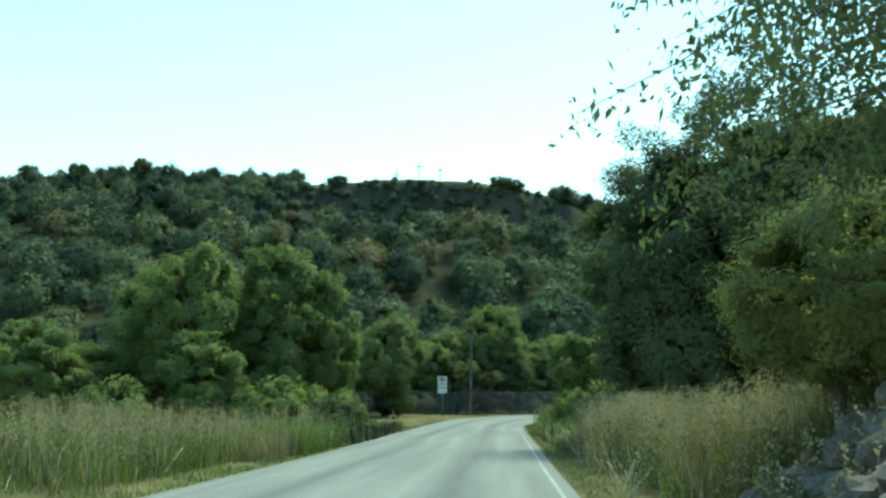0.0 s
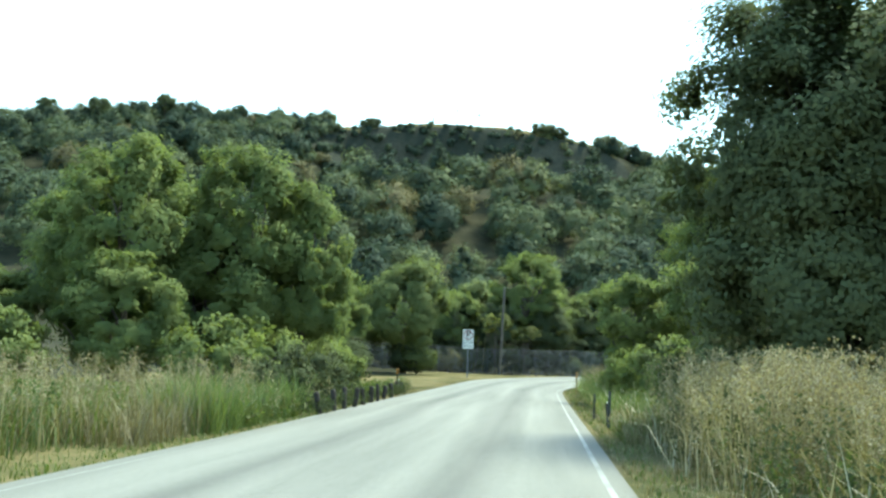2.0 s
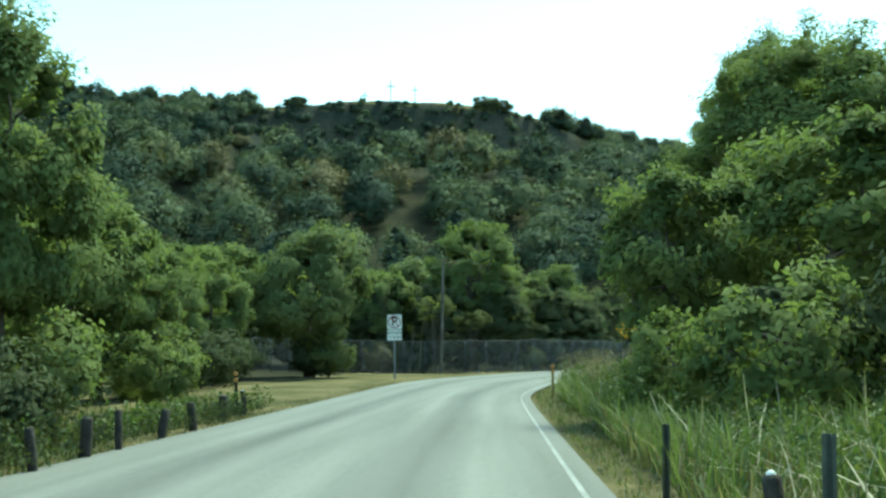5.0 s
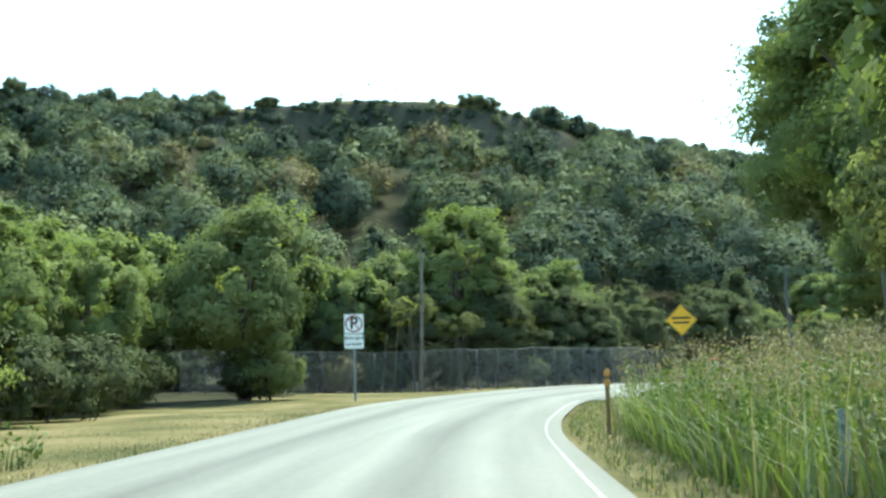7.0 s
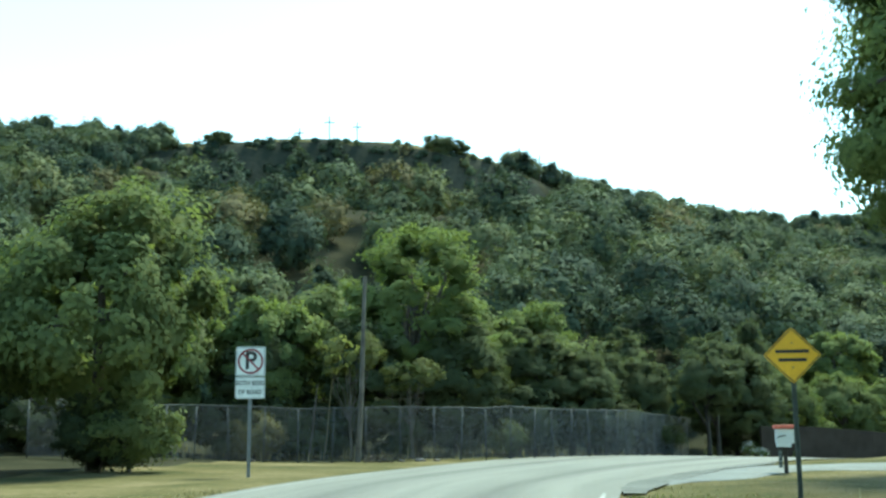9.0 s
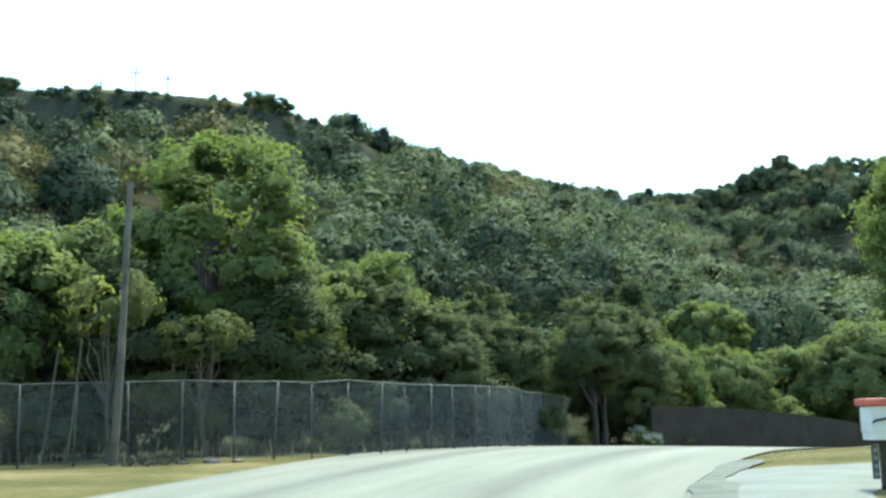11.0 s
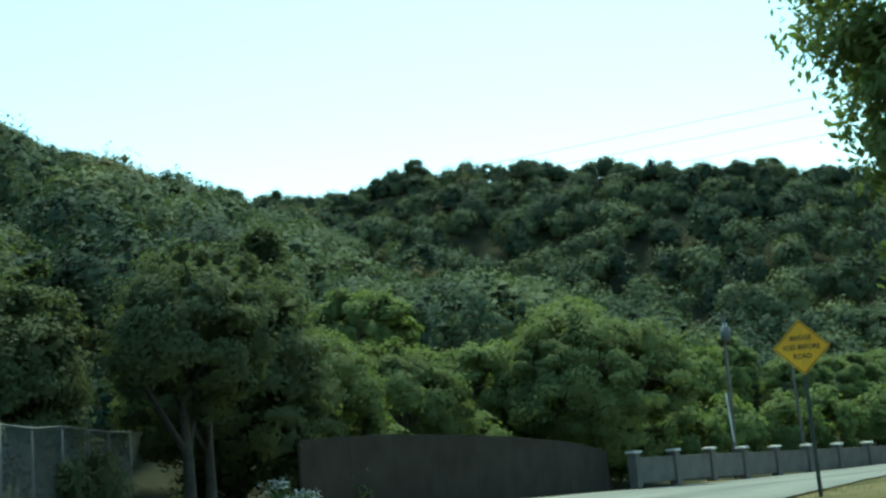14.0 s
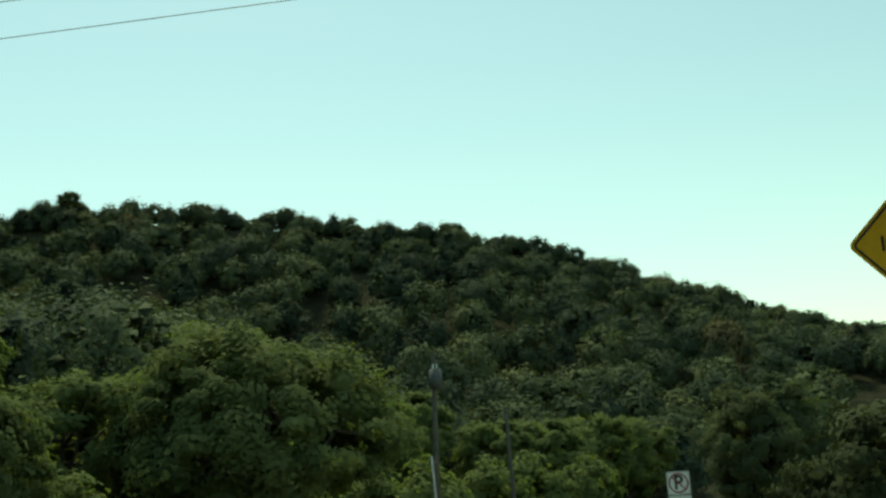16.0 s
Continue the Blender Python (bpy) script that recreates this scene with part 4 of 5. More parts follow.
# tall grass left of the road
x, y = scatter(17000, -10, -3.6, 14, 34)
meadow("tall_grass", x, y, 1.15, 0.009, STRAW, "tall dry grass on the roadside bank", 0.9)
x, y = scatter(11000, -9, -3.3, 14, 33)
meadow("tall_grass", x, y, 0.95, 0.010, GRASSGREEN, "tall green grass on the roadside bank", 0.7)
LUSH = material("lush_blade", ((0.082, 0.120, 0.036), (0.118, 0.160, 0.050), (0.160, 0.198, 0.072)), 0.5, 5, 0.7, bump=0, through_light=0.4, island=0.4)
x, y = scatter(6500, -3.9, -2.3, 27, 33.5)
meadow("tall_grass", x, y, 1.05, 0.009, LUSH, "bright green clump of tall grass beside the road", 0.8)
x, y = scatter(4500, -4.2, -2.5, 24, 33)
meadow("tall_grass", x, y, 1.0, 0.007, STRAW, "dry stalks through the green roadside clump", 0.9)
x, y = scatter(900, -10, -2.9, 14, 33)
seedheads(x, y, 1.35, SEED, "dry seed heads standing above the tall grass", 44, 0.02, 0.34, 0.05)
x, y = scatter(6000, -4.6, -2.5, 33, 54)
meadow("tall_grass", x, y, 0.5, 0.010, GRASSGREEN, "weeds growing round the guard posts", 0.7)
x, y = scatter(3000, -4.6, -2.5, 33, 54)
meadow("tall_grass", x, y, 0.6, 0.009, STRAW, "dry weeds growing round the guard posts", 0.7)
# tall dry grass right of the road, then green grass and weeds
x, y = scatter(13500, 5.9, 9.0, 13.2, 29)
meadow("tall_grass", x, y, 1.25, 0.009, STRAW, "tall dry straw-coloured grass beside the road", 0.9)
x, y = scatter(5500, 5.7, 9.0, 13, 30)
meadow("tall_grass", x, y, 0.9, 0.010, GRASSGREEN, "green blades among tall dry grass", 0.6)
x, y = scatter(900, 5.9, 8.6, 13.4, 29)
seedheads(x, y, 1.55, SEED, "tan seed heads above the tall dry grass", 50, 0.02, 0.38, 0.06)
x, y = scatter(11000, 4.7, 8.4, 35, 44)
meadow("tall_grass", x, y, 0.75, 0.010, LUSH, "green tall grass on the road's right bank", 1.0)
x, y = scatter(7000, 4.7, 7.6, 28.5, 36)
meadow("tall_grass", x, y, 0.42, 0.008, GRASSGREEN, "short green grass below the dark trees", 1.0)
x, y = scatter(9000, 4.7, 8.0, 28, 44)
meadow("tall_grass", x, y, 0.55, 0.010, STRAW, "dry stalks among green grass", 0.9)
x, y = scatter(16000, 4.75, 9.5, 43, 57)
meadow("tall_grass", x, y, 0.85, 0.010, LUSH, "lush green tall grass inside the bend", 1.0)
x, y = scatter(2500, 4.75, 9.5, 43, 60)
meadow("tall_grass", x, y, 0.8, 0.012, STRAW, "dry stalks inside the bend", 0.6)
x, y = scatter(650, 4.9, 9.2, 44, 58)
seedheads(x, y, 1.12, SEED, "feathery weeds with pale seed heads inside the bend", 80, 0.017, 0.42, 0.10)
x, y = scatter(3000, 5.8, 7.8, 27, 33)
meadow("tall_grass", x, y, 1.0, 0.008, STRAW, "dry straw-coloured grass below the dark trees", 1.1)
x, y = scatter(420, 5.7, 7.8, 18, 33)
seedheads(x, y, 1.35, SEED, "tan seed heads above the roadside grass", 50, 0.02, 0.38, 0.06)
# the tallest dry weeds, close beside the road
x, y = scatter(380, 5.1, 6.9, 19.5, 28)
weeds(x, y, 1.5, STRAW, "tallest dry leafy weeds close beside the road", 60, 0.022, 0.10)
x, y = scatter(700, 5.1, 6.9, 19.5, 28)
meadow("tall_grass", x, y, 1.35, 0.008, STRAW, "tallest dry straw-coloured grass beside the road", 1.0)
x, y = scatter(420, 5.1, 6.8, 19.5, 28)
seedheads(x, y, 1.5, SEED, "tan seed heads of the tallest roadside grass", 50, 0.02, 0.38, 0.06)
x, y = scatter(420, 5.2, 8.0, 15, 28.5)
weeds(x, y, 1.15, LEAF_SHADED_BRUSH, "dull green leafy weeds under the tall dry grass", 46, 0.034, 0.12)
# bushy weeds through the grass
x, y = scatter(1500, -9.5, -3.4, 15, 34)
weeds(x, y, 0.95, GRASSGREEN, "green leafy weeds in the grass of the bank", 34, 0.04, 0.11)
x, y = scatter(900, -9.5, -3.6, 15, 34)
weeds(x, y, 1.1, STRAW, "dry leafy weeds in the grass of the bank", 40, 0.03, 0.10)
x, y = scatter(1300, 5.7, 9.0, 13.2, 30)
weeds(x, y, 1.25, STRAW, "dry leafy weeds beside the road", 54, 0.022, 0.11)
x, y = scatter(900, 5.4, 9.0, 13, 44)
weeds(x, y, 0.9, GRASSGREEN, "green leafy weeds beside the road", 42, 0.036, 0.11)
x, y = scatter(1500, 4.9, 9.4, 42, 58)
weeds(x, y, 0.95, GRASSGREEN, "bright green leafy weeds inside the bend", 44, 0.032)
x, y = scatter(160, -4.6, -2.15, 28, 41)
weeds(x, y, 1.0, STRAW, "tall dry weeds beside the guard posts", 40, 0.03, 0.1)
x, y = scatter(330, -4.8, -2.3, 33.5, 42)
weeds(x, y, 0.9, LEAF_SHADED_BRUSH, "dark leafy brush beside the guard posts", 30, 0.06)
x, y = scatter(900, -4.4, -2.25, 29, 54)
weeds(x, y, 0.55, GRASSGREEN, "leafy weeds round the guard posts", 20, 0.05)
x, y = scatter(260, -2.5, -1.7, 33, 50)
weeds(x, y, 0.42, LEAF_SHADED_BRUSH, "low dark weeds at the feet of the guard posts", 26, 0.035, 0.09)
PALESTALK = material("bleached_stalk", ((0.30, 0.27, 0.19), (0.46, 0.42, 0.32)), 0.6, 5, 0.8, bump=0, through_light=0.2, island=0.4)
x, y = scatter(1300, 5.0, 8.4, 14, 40)
meadow("dead_stalks", x, y, 0.95, 0.009, PALESTALK, "bleached bent stalks among the weeds", 1.5)
x, y = scatter(420, -9, -3.2, 14, 33)
meadow("dead_stalks", x, y, 0.9, 0.008, PALESTALK, "bleached bent stalks in the grassy bank", 1.5)
x, y = scatter(300, 4.9, 8.8, 43, 57)
meadow("dead_stalks", x, y, 1.1, 0.006, PALESTALK, "bleached bent stalks inside the bend", 1.3)
x, y = scatter(160, 6.3, 9.3, 9.0, 13.6)
weeds(x, y, 0.9, SEED, "dry brown brush growing among the rocks", 26, 0.04)
# rank weeds along the fence
x, y = scatter(1800, -9, 14, 95.5, 110)
k = y > np.interp(x, [-9, -6, 2.5, 9.8, 15.3], [96.0, 95.7, 95.5, 102, 111])
meadow("tall_grass", x[k], y[k], 0.7, 0.014, STRAW, "rank dry weeds behind the wire fence", 0.5)


# ---- signs ----
def rounded_plate(w, h, r, thick=0.004, turn=0.0):
    """A plate in the xz plane with rounded corners; its face looks to -y."""
    bm = bmesh.new()
    pts = []
    for cx, cz, a0 in ((w / 2 - r, h / 2 - r, 0), (-w / 2 + r, h / 2 - r, 90), (-w / 2 + r, -h / 2 + r, 180), (w / 2 - r, -h / 2 + r, 270)):
        for k in range(5):
            a = radians(a0 + k * 22.5)
            pts.append((cx + r * math.cos(a), cz + r * math.sin(a)))
    c, sn = math.cos(turn), math.sin(turn)
    vs = [bm.verts.new((x * c - z * sn, 0, x * sn + z * c)) for x, z in pts]
    f = bm.faces.new(vs)
    e = bmesh.ops.extrude_face_region(bm, geom=[f])
    bmesh.ops.translate(bm, verts=[v for v in e["geom"] if isinstance(v, bmesh.types.BMVert)], vec=(0, thick, 0))
    return bm


def border(w, h, r, line, turn=0.0):
    """A thin frame line on a plate."""
    bm = bmesh.new()
    rings = []
    for inset in (0, line):
        ring = []
        ww, hh, rr = w - 2 * inset, h - 2 * inset, max(r - inset, 0.004)
        for cx, cz, a0 in ((ww / 2 - rr, hh / 2 - rr, 0), (-ww / 2 + rr, hh / 2 - rr, 90), (-ww / 2 + rr, -hh / 2 + rr, 180), (ww / 2 - rr, -hh / 2 + rr, 270)):
            for k in range(5):
                a = radians(a0 + k * 22.5)
                x, z = cx + rr * math.cos(a), cz + rr * math.sin(a)
                ring.append(bm.verts.new((x * math.cos(turn) - z * math.sin(turn), 0, x * math.sin(turn) + z * math.cos(turn))))
        rings.append(ring)
    n = len(rings[0])
    for i in range(n):
        bm.faces.new((rings[0][i], rings[0][(i + 1) % n], rings[1][(i + 1) % n], rings[1][i]))
    return bm


def ring_bar(r, line, slash):
    """A flat ring with a slanting bar across it."""
    bm = bmesh.new()
    a = [2 * math.pi * k / 40 for k in range(40)]
    out = [bm.verts.new((r * math.cos(t), 0, r * math.sin(t))) for t in a]
    inn = [bm.verts.new(((r - line) * math.cos(t), 0, (r - line) * math.sin(t))) for t in a]
    for i in range(40):
        j = (i + 1) % 40
        bm.faces.new((out[i], out[j], inn[j], inn[i]))
    d, n = Vector((-1, 0, 1)).normalized(), Vector((1, 0, 1)).normalized()
    q = r - line * 0.5
    bm.faces.new([bm.verts.new(p) for p in (d * q + n * slash, -d * q + n * slash, -d * q - n * slash, d * q - n * slash)])
    return bm


def lettering(text, size, mat, stretch=1.0):
    """A mesh of the built-in font, centred, standing in the xz plane, facing -y."""
    cu = bpy.data.curves.new("text", "FONT")
    cu.body, cu.size, cu.align_x, cu.align_y = text, size, "CENTER", "CENTER"
    cu.offset = size * 0.024
    cu.resolution_u = 3
    ob = bpy.data.objects.new("text", cu)
    me = bpy.data.meshes.new_from_object(ob)
    bpy.data.objects.remove(ob)
    me.transform(Matrix.Rotation(radians(90), 4, "X") @ Matrix.Diagonal((stretch, 1, 1, 1)))
    me.materials.clear()
    me.materials.append(mat)
    return me


def flat_bar(w, h):
    bm = bmesh.new()
    bm.faces.new([bm.verts.new(p) for p in ((-w / 2, 0, -h / 2), (w / 2, 0, -h / 2), (w / 2, 0, h / 2), (-w / 2, 0, h / 2))])
    return bm


def u_post(h, w=0.06, mat=None):
    """A steel sign post of U section with holes left out."""
    bm = bmesh.new()
    box(w, 0.004, h, (0, 0.02, h / 2), 0, bm)
    box(0.004, 0.03, h, (-w / 2, 0.006, h / 2), 0, bm)
    box(0.004, 0.03, h, (w / 2, 0.006, h / 2), 0, bm)
    box(w * 0.6, 0.004, h, (-w * 0.75, -0.008, h / 2), 0, bm)
    box(w * 0.6, 0.004, h, (w * 0.75, -0.008, h / 2), 0, bm)
    return bm


def no_parking(x, y, turn, base, top, words, label):
    t = thing("no_parking_sign", pose(x, y, base, 0, 0, turn), label, "road sign", "no parking signs")
    part("post", u_post(top - base - 0.05, 0.042), STEEL, t, at=pose(0, 0.02, 0))
    plate = part("symbol_plate", rounded_plate(0.73, 0.73, 0.05), WHITE, t, at=pose(0, -0.012, top - base - 0.365))
    part("border", border(0.70, 0.70, 0.04, 0.012), BLACK, plate, at=pose(0, -0.003, 0))
    part("letter", lettering("P", 0.62, BLACK, 0.95), BLACK, plate, at=pose(0.0, -0.004, 0.0))
    part("ring", ring_bar(0.315, 0.05, 0.022), RED, plate, at=pose(0, -0.006, 0))
    low = part("text_plate", rounded_plate(0.73, 0.54, 0.05), WHITE, t, at=pose(0, -0.012, top - base - 0.73 - 0.015 - 0.27))
    part("border", border(0.70, 0.51, 0.04, 0.010), BLACK, low, at=pose(0, -0.003, 0))
    for k, w in enumerate(words):
        z = 0.11 - 0.22 * k
        if isinstance(w, str):
            part("lettering", lettering(w, 0.155, BLACK, 0.86), BLACK, low, at=pose(0, -0.004, z))
        else:
            part("text_bar", flat_bar(w, 0.09), BLACK, low, at=pose(0, -0.004, z))
    for z in (top - base - 0.12, top - base - 0.62, top - base - 1.15):
        bm = bmesh.new()
        bmesh.ops.create_uvsphere(bm, u_segments=8, v_segments=5, radius=0.012)
        part("bolt", bm, GALV, t, at=pose(0, -0.018, z))


def diamond(name, x, y, turn, base, top, diag, words, label, lean=0.0):
    t = thing(name, pose(x, y, base, 0, lean, turn), label, "road sign")
    side = diag / math.sqrt(2)
    part("post", u_post(top - base - 0.08, 0.036), POSTGREEN, t, at=pose(0, 0.02, 0))
    p = part("plate", rounded_plate(side, side, 0.04, 0.004, math.pi / 4), YELLOW, t, at=pose(0, -0.012, top - base - diag / 2))
    part("border", border(side * 0.955, side * 0.955, 0.03, 0.014, math.pi / 4), BLACK, p, at=pose(0, -0.003, 0))
    for w, z, size in words:
        if isinstance(w, str):
            part("lettering", lettering(w, size, BLACK, 0.92), BLACK, p, at=pose(0, -0.004, z))
        else:
            part("text_bar", flat_bar(w, size), BLACK, p, at=pose(0, -0.004, z))
    for z in (top - base - 0.25, top - base - diag + 0.25):
        bm = bmesh.new()
        bmesh.ops.create_uvsphere(bm, u_segments=8, v_segments=5, radius=0.012)
        part("bolt", bm, GALV, t, at=pose(0, -0.018, z))


no_parking(-1.86, 80.8, 4, height(-1.86, 80.8), 3.17, ("BOTH SIDES", "OF ROAD"), "white no parking sign with a text plate by the fence")
no_parking(49.6, 119.0, -50, height(49.6, 119.0), 0.75, (0.5, 0.42), "white no parking sign on a steel post by the bridge")
diamond("warning_sign", 8.3, 70.5, -6, height(8.3, 70.5), 2.56, 0.87, ((0.50, 0.06, 0.05), (0.42, -0.07, 0.05)), "yellow diamond warning sign with two lines of text")
diamond("warning_sign", 25.45, 102.12, -44, height(25.45, 102.12), 2.73, 1.01, (("BRIDGE", 0.165, 0.122), ("ICES BEFORE", 0.0, 0.122), ("ROAD", -0.165, 0.122)),
        "yellow diamond sign reading bridge ices before road")

# ---- chain-link fence ----
FENCE = [(-11.3, 91.2), (-6.4, 94.6), (2.5, 95.2), (6.5, 98.2), (9.9, 101.8), (13.0, 106.8), (15.4, 110.6)]


def chain_link(points, high, label):
    t = thing("chain_link_fence", pose(points[0][0], points[0][1], height(*points[0])), label, "fence")
    inv = t.matrix_basis.inverted()
    post = bmesh.new()
    bmesh.ops.create_cone(post, cap_ends=True, segments=10, radius1=0.022, radius2=0.022, depth=high + 0.3, matrix=Matrix.Translation((0, 0, (high + 0.3) / 2 - 0.3)))
    post_me = bm_mesh("post", post, GALV, True)
    top_line, wires = [], []
    for k, (a, b) in enumerate(zip(points[:-1], points[1:])):
        a, b = np.array(a), np.array(b)
        length = np.hypot(*(b - a))
        n = max(1, round(length / 1.2))
        for i in range(n + (k == len(points) - 2)):
            q = a + (b - a) * i / n
            z = height(*q)
            part("post", post_me, None, t, at=inv @ pose(q[0], q[1], z, rng.normal(0, 1.2), rng.normal(0, 1.2), 0))
            top_line.append((q[0], q[1], z + high + rng.normal(0, 0.025)))
        # woven wires, both slants
        for i in range(n):
            q0, q1 = a + (b - a) * i / n, a + (b - a) * (i + 1) / n
            z0, z1 = height(*q0), height(*q1)
            span = np.hypot(*(q1 - q0))
            m = int(span / 0.058)
            for j in range(m):
                for sgn in (1, -1):
                    u0 = j / m
                    u1 = u0 + sgn * high * 0.92 / span
                    cut = 1.0
                    if u1 > 1:
                        cut = (1 - u0) / (u1 - u0)
                    if u1 < 0:
                        cut = u0 / (u0 - u1)
                    for s0, s1, base in ((0.0, cut, 0.0), (cut, 1.0, 1.0 * -sgn)):
                        if s1 - s0 < 0.02:
                            continue
                        p0, p1 = u0 + (u1 - u0) * s0 + base, u0 + (u1 - u0) * s1 + base
                        wires.append(((*(q0 + (q1 - q0) * p0), z0 + (z1 - z0) * p0 + 0.04 + s0 * (high - 0.04)), (*(q0 + (q1 - q0) * p1), z0 + (z1 - z0) * p1 + 0.04 + s1 * (high - 0.04))))
    v, f = tube_arrays(np.array(top_line), [0.018] * len(top_line), 8)
    rail = part("top_rail", mesh_from("top_rail", v, f, GALV, True), None, t)
    rail.matrix_basis = inv
    w = np.array(wires)
    d = w[:, 1] - w[:, 0]
    d /= np.linalg.norm(d, axis=1)[:, None]
    u = np.cross(d, np.array([[0, 0, 1.0]]))
    u /= np.linalg.norm(u, axis=1)[:, None]
    e = np.cross(d, u)
    r = 0.0029
    corner = [u * r, (-0.5 * u + 0.87 * e) * r, (-0.5 * u - 0.87 * e) * r]
    verts = np.stack([w[:, s] + corner[c] for s in (0, 1) for c in range(3)], 1).reshape(-1, 3)
    k = np.arange(len(w))[:, None] * 6
    faces = np.concatenate([k + np.array([[i, (i + 1) % 3, 3 + (i + 1) % 3, 3 + i]]) for i in range(3)])
    net = part("wire_mesh", mesh_from("wire_mesh", verts, faces, WIRE), None, t)
    net.matrix_basis = inv
    return t


chain_link(FENCE, 2.0, "grey galvanised chain-link fence with steel posts and a top rail")

# ---- utility pole, leaning sticks, brush ----
def pole(name, x, y, h, r, lean_x, lean_y, mat, label, category="pole", base=None):
    z = height(x, y) if base is None else base
    t = thing(name, pose(x, y, z), label, category)
    s = np.linspace(0, 1, 9)
    path = np.stack([s * lean_x + 0.03 * np.sin(s * 5), s * lean_y, s * (h + 0.4) - 0.4], 1)
    v, f = tube_arrays(path, r * (1.05 - 0.35 * s), 12)
    part("shaft", mesh_from("shaft", v, f, mat, True), None, t)
    v, f = tube_arrays(np.array([path[-1] - (0, 0, 0.02), path[-1] + (0, 0, 0.012)]), [r * 0.72, r * 0.1], 12)
    part("top", mesh_from("top", v, f, mat, True), None, t)
    return t


pole("utility_pole", -0.33, 94.36, 6.9, 0.10, 0.30, 0.0, CREOSOTE, "weathered wooden utility pole in front of the fence")
pole("leaning_cane", -1.95, 97.2, 3.2, 0.03, 0.40, 0.1, STRAW, "thin straw-coloured cane leaning behind the fence", "cane")
pole("leaning_stake", -2.55, 97.0, 3.0, 0.035, 0.45, 0.1, CREOSOTE, "thin dark wooden stake leaning behind the fence", "stake")
pole("slim_post", 7.46, 57.0, 2.2, 0.03, 0.0, 0.0, GALV, "slim grey steel post among the trees", "post")

# ---- dark screen beyond the bend ----
def screen_run(points, label):
    t = thing("screen_fence", pose(points[0][0], points[0][1], height(*points[0][:2])), label, "fence")
    inv = t.matrix_basis.inverted()
    p = np.array(points, float)
    seg = np.r_[0, np.cumsum(np.hypot(*np.diff(p[:, :2], axis=0).T))]
    n = int(seg[-1] / 2.4)
    for i in range(n):
        s0, s1 = seg[-1] * i / n, seg[-1] * (i + 1) / n
        a = [np.interp(s0, seg, p[:, c]) for c in range(4)]
        b = [np.interp(s1 - 0.008, seg, p[:, c]) for c in range(4)]
        bm = bmesh.new()
        d = Vector((b[0] - a[0], b[1] - a[1], 0)).normalized()
        nrm = Vector((-d.y, d.x, 0)) * 0.04
        rows = []
        for (x, y, lo, hi), in (((a),), ((b),)):
            for off in (nrm, -nrm):
                rows.append([bm.verts.new((x + off.x, y + off.y, lo - 0.3)), bm.verts.new((x + off.x, y + off.y, hi))])
        A, B, C, D = rows
        for q in ((A, C), (D, B), (B, A), (C, D)):
            bm.faces.new((q[0][0], q[1][0], q[1][1], q[0][1]))
        bm.faces.new((A[1], C[1], D[1], B[1]))
        part("panel", bm, SCREEN, t, at=inv)
        box_bm = box(0.07, 0.07, a[3] - a[2] + 0.26, (a[0], a[1], (a[2] + a[3]) / 2 - 0.17), 0.008)
        part("post", box_bm, SCREEN, t, at=inv)
    return t


screen_run([(19.8, 112.75, -0.35, 1.28), (21, 113.7, -0.4, 1.28), (24, 115.9, -0.55, 1.22), (29.5, 119.2, -0.9, 0.85), (34.5, 122.4, -1.3, 0.35), (37.9, 124.9, -1.6, -0.2)],
           "dark brown solid screen fence along the outside of the bend")

# ---- bridge railing ----
def railing(points, label):
    p = np.array(points, float)
    seg = np.r_[0, np.cumsum(np.hypot(*np.diff(p[:, :2], axis=0).T))]
    t = thing("bridge_railing", pose(p[0, 0], p[0, 1], p[0, 2]), label, "railing")
    inv = t.matrix_basis.inverted()
    n = int(seg[-1] / 3.0)
    for i in range(n + 1):
        x, y, z = [np.interp(i * 3.0, seg, p[:, c]) for c in range(3)]
        x2, y2, z2 = [np.interp(i * 3.0 + 3.0, seg, p[:, c]) for c in range(3)]
        ang = math.degrees(math.atan2(y2 - y, x2 - x)) if i < n else ang
        at = inv @ pose(x, y, z, 0, 0, ang)
        post = part("post", box(0.36, 0.42, 1.42, (0, 0, 0.51), 0.02), CONCRETE, t, at=at)
        part("cap", box(0.48, 0.54, 0.09, (0, 0, 1.265), 0.03), CAP, post)
        if i < n:
            slope = math.degrees(math.atan2(z2 - z, 3.0))
            part("panel", box(2.66, 0.20, 1.05, (1.5, 0, 0.50), 0.02), CONCRETE, t, at=at @ pose(0, 0, 0, 0, -slope, 0))
    return t


railing([(39.2, 124.75, -1.64), (44, 126.2, -1.84), (49, 127.8, -2.14), (56, 129.4, -2.5), (62, 130.5, -2.78), (72, 132.2, -3.05), (90, 135, -3.2)], "concrete bridge railing with posts under pale caps")

# ---- pole with a transformer beyond the bridge ----
tp = pole("power_pole", 48.87, 129.2, 8.1, 0.125, 0.3, -0.2, CREOSOTE, "wooden power pole with a grey transformer beyond the railing", "pole")
bm = bmesh.new()
bmesh.ops.create_cone(bm, cap_ends=True, segments=16, radius1=0.24, radius2=0.24, depth=0.75)
bmesh.ops.bevel(bm, geom=[e for e in bm.edges if abs(e.verts[0].co.z - e.verts[1].co.z) < 0.01], offset=0.04, segments=2, affect="EDGES")
tr = part("transformer", bm_mesh("transformer", bm, GALV, True), None, tp, "grey steel transformer can", pose(0.15, -0.35, 7.1))
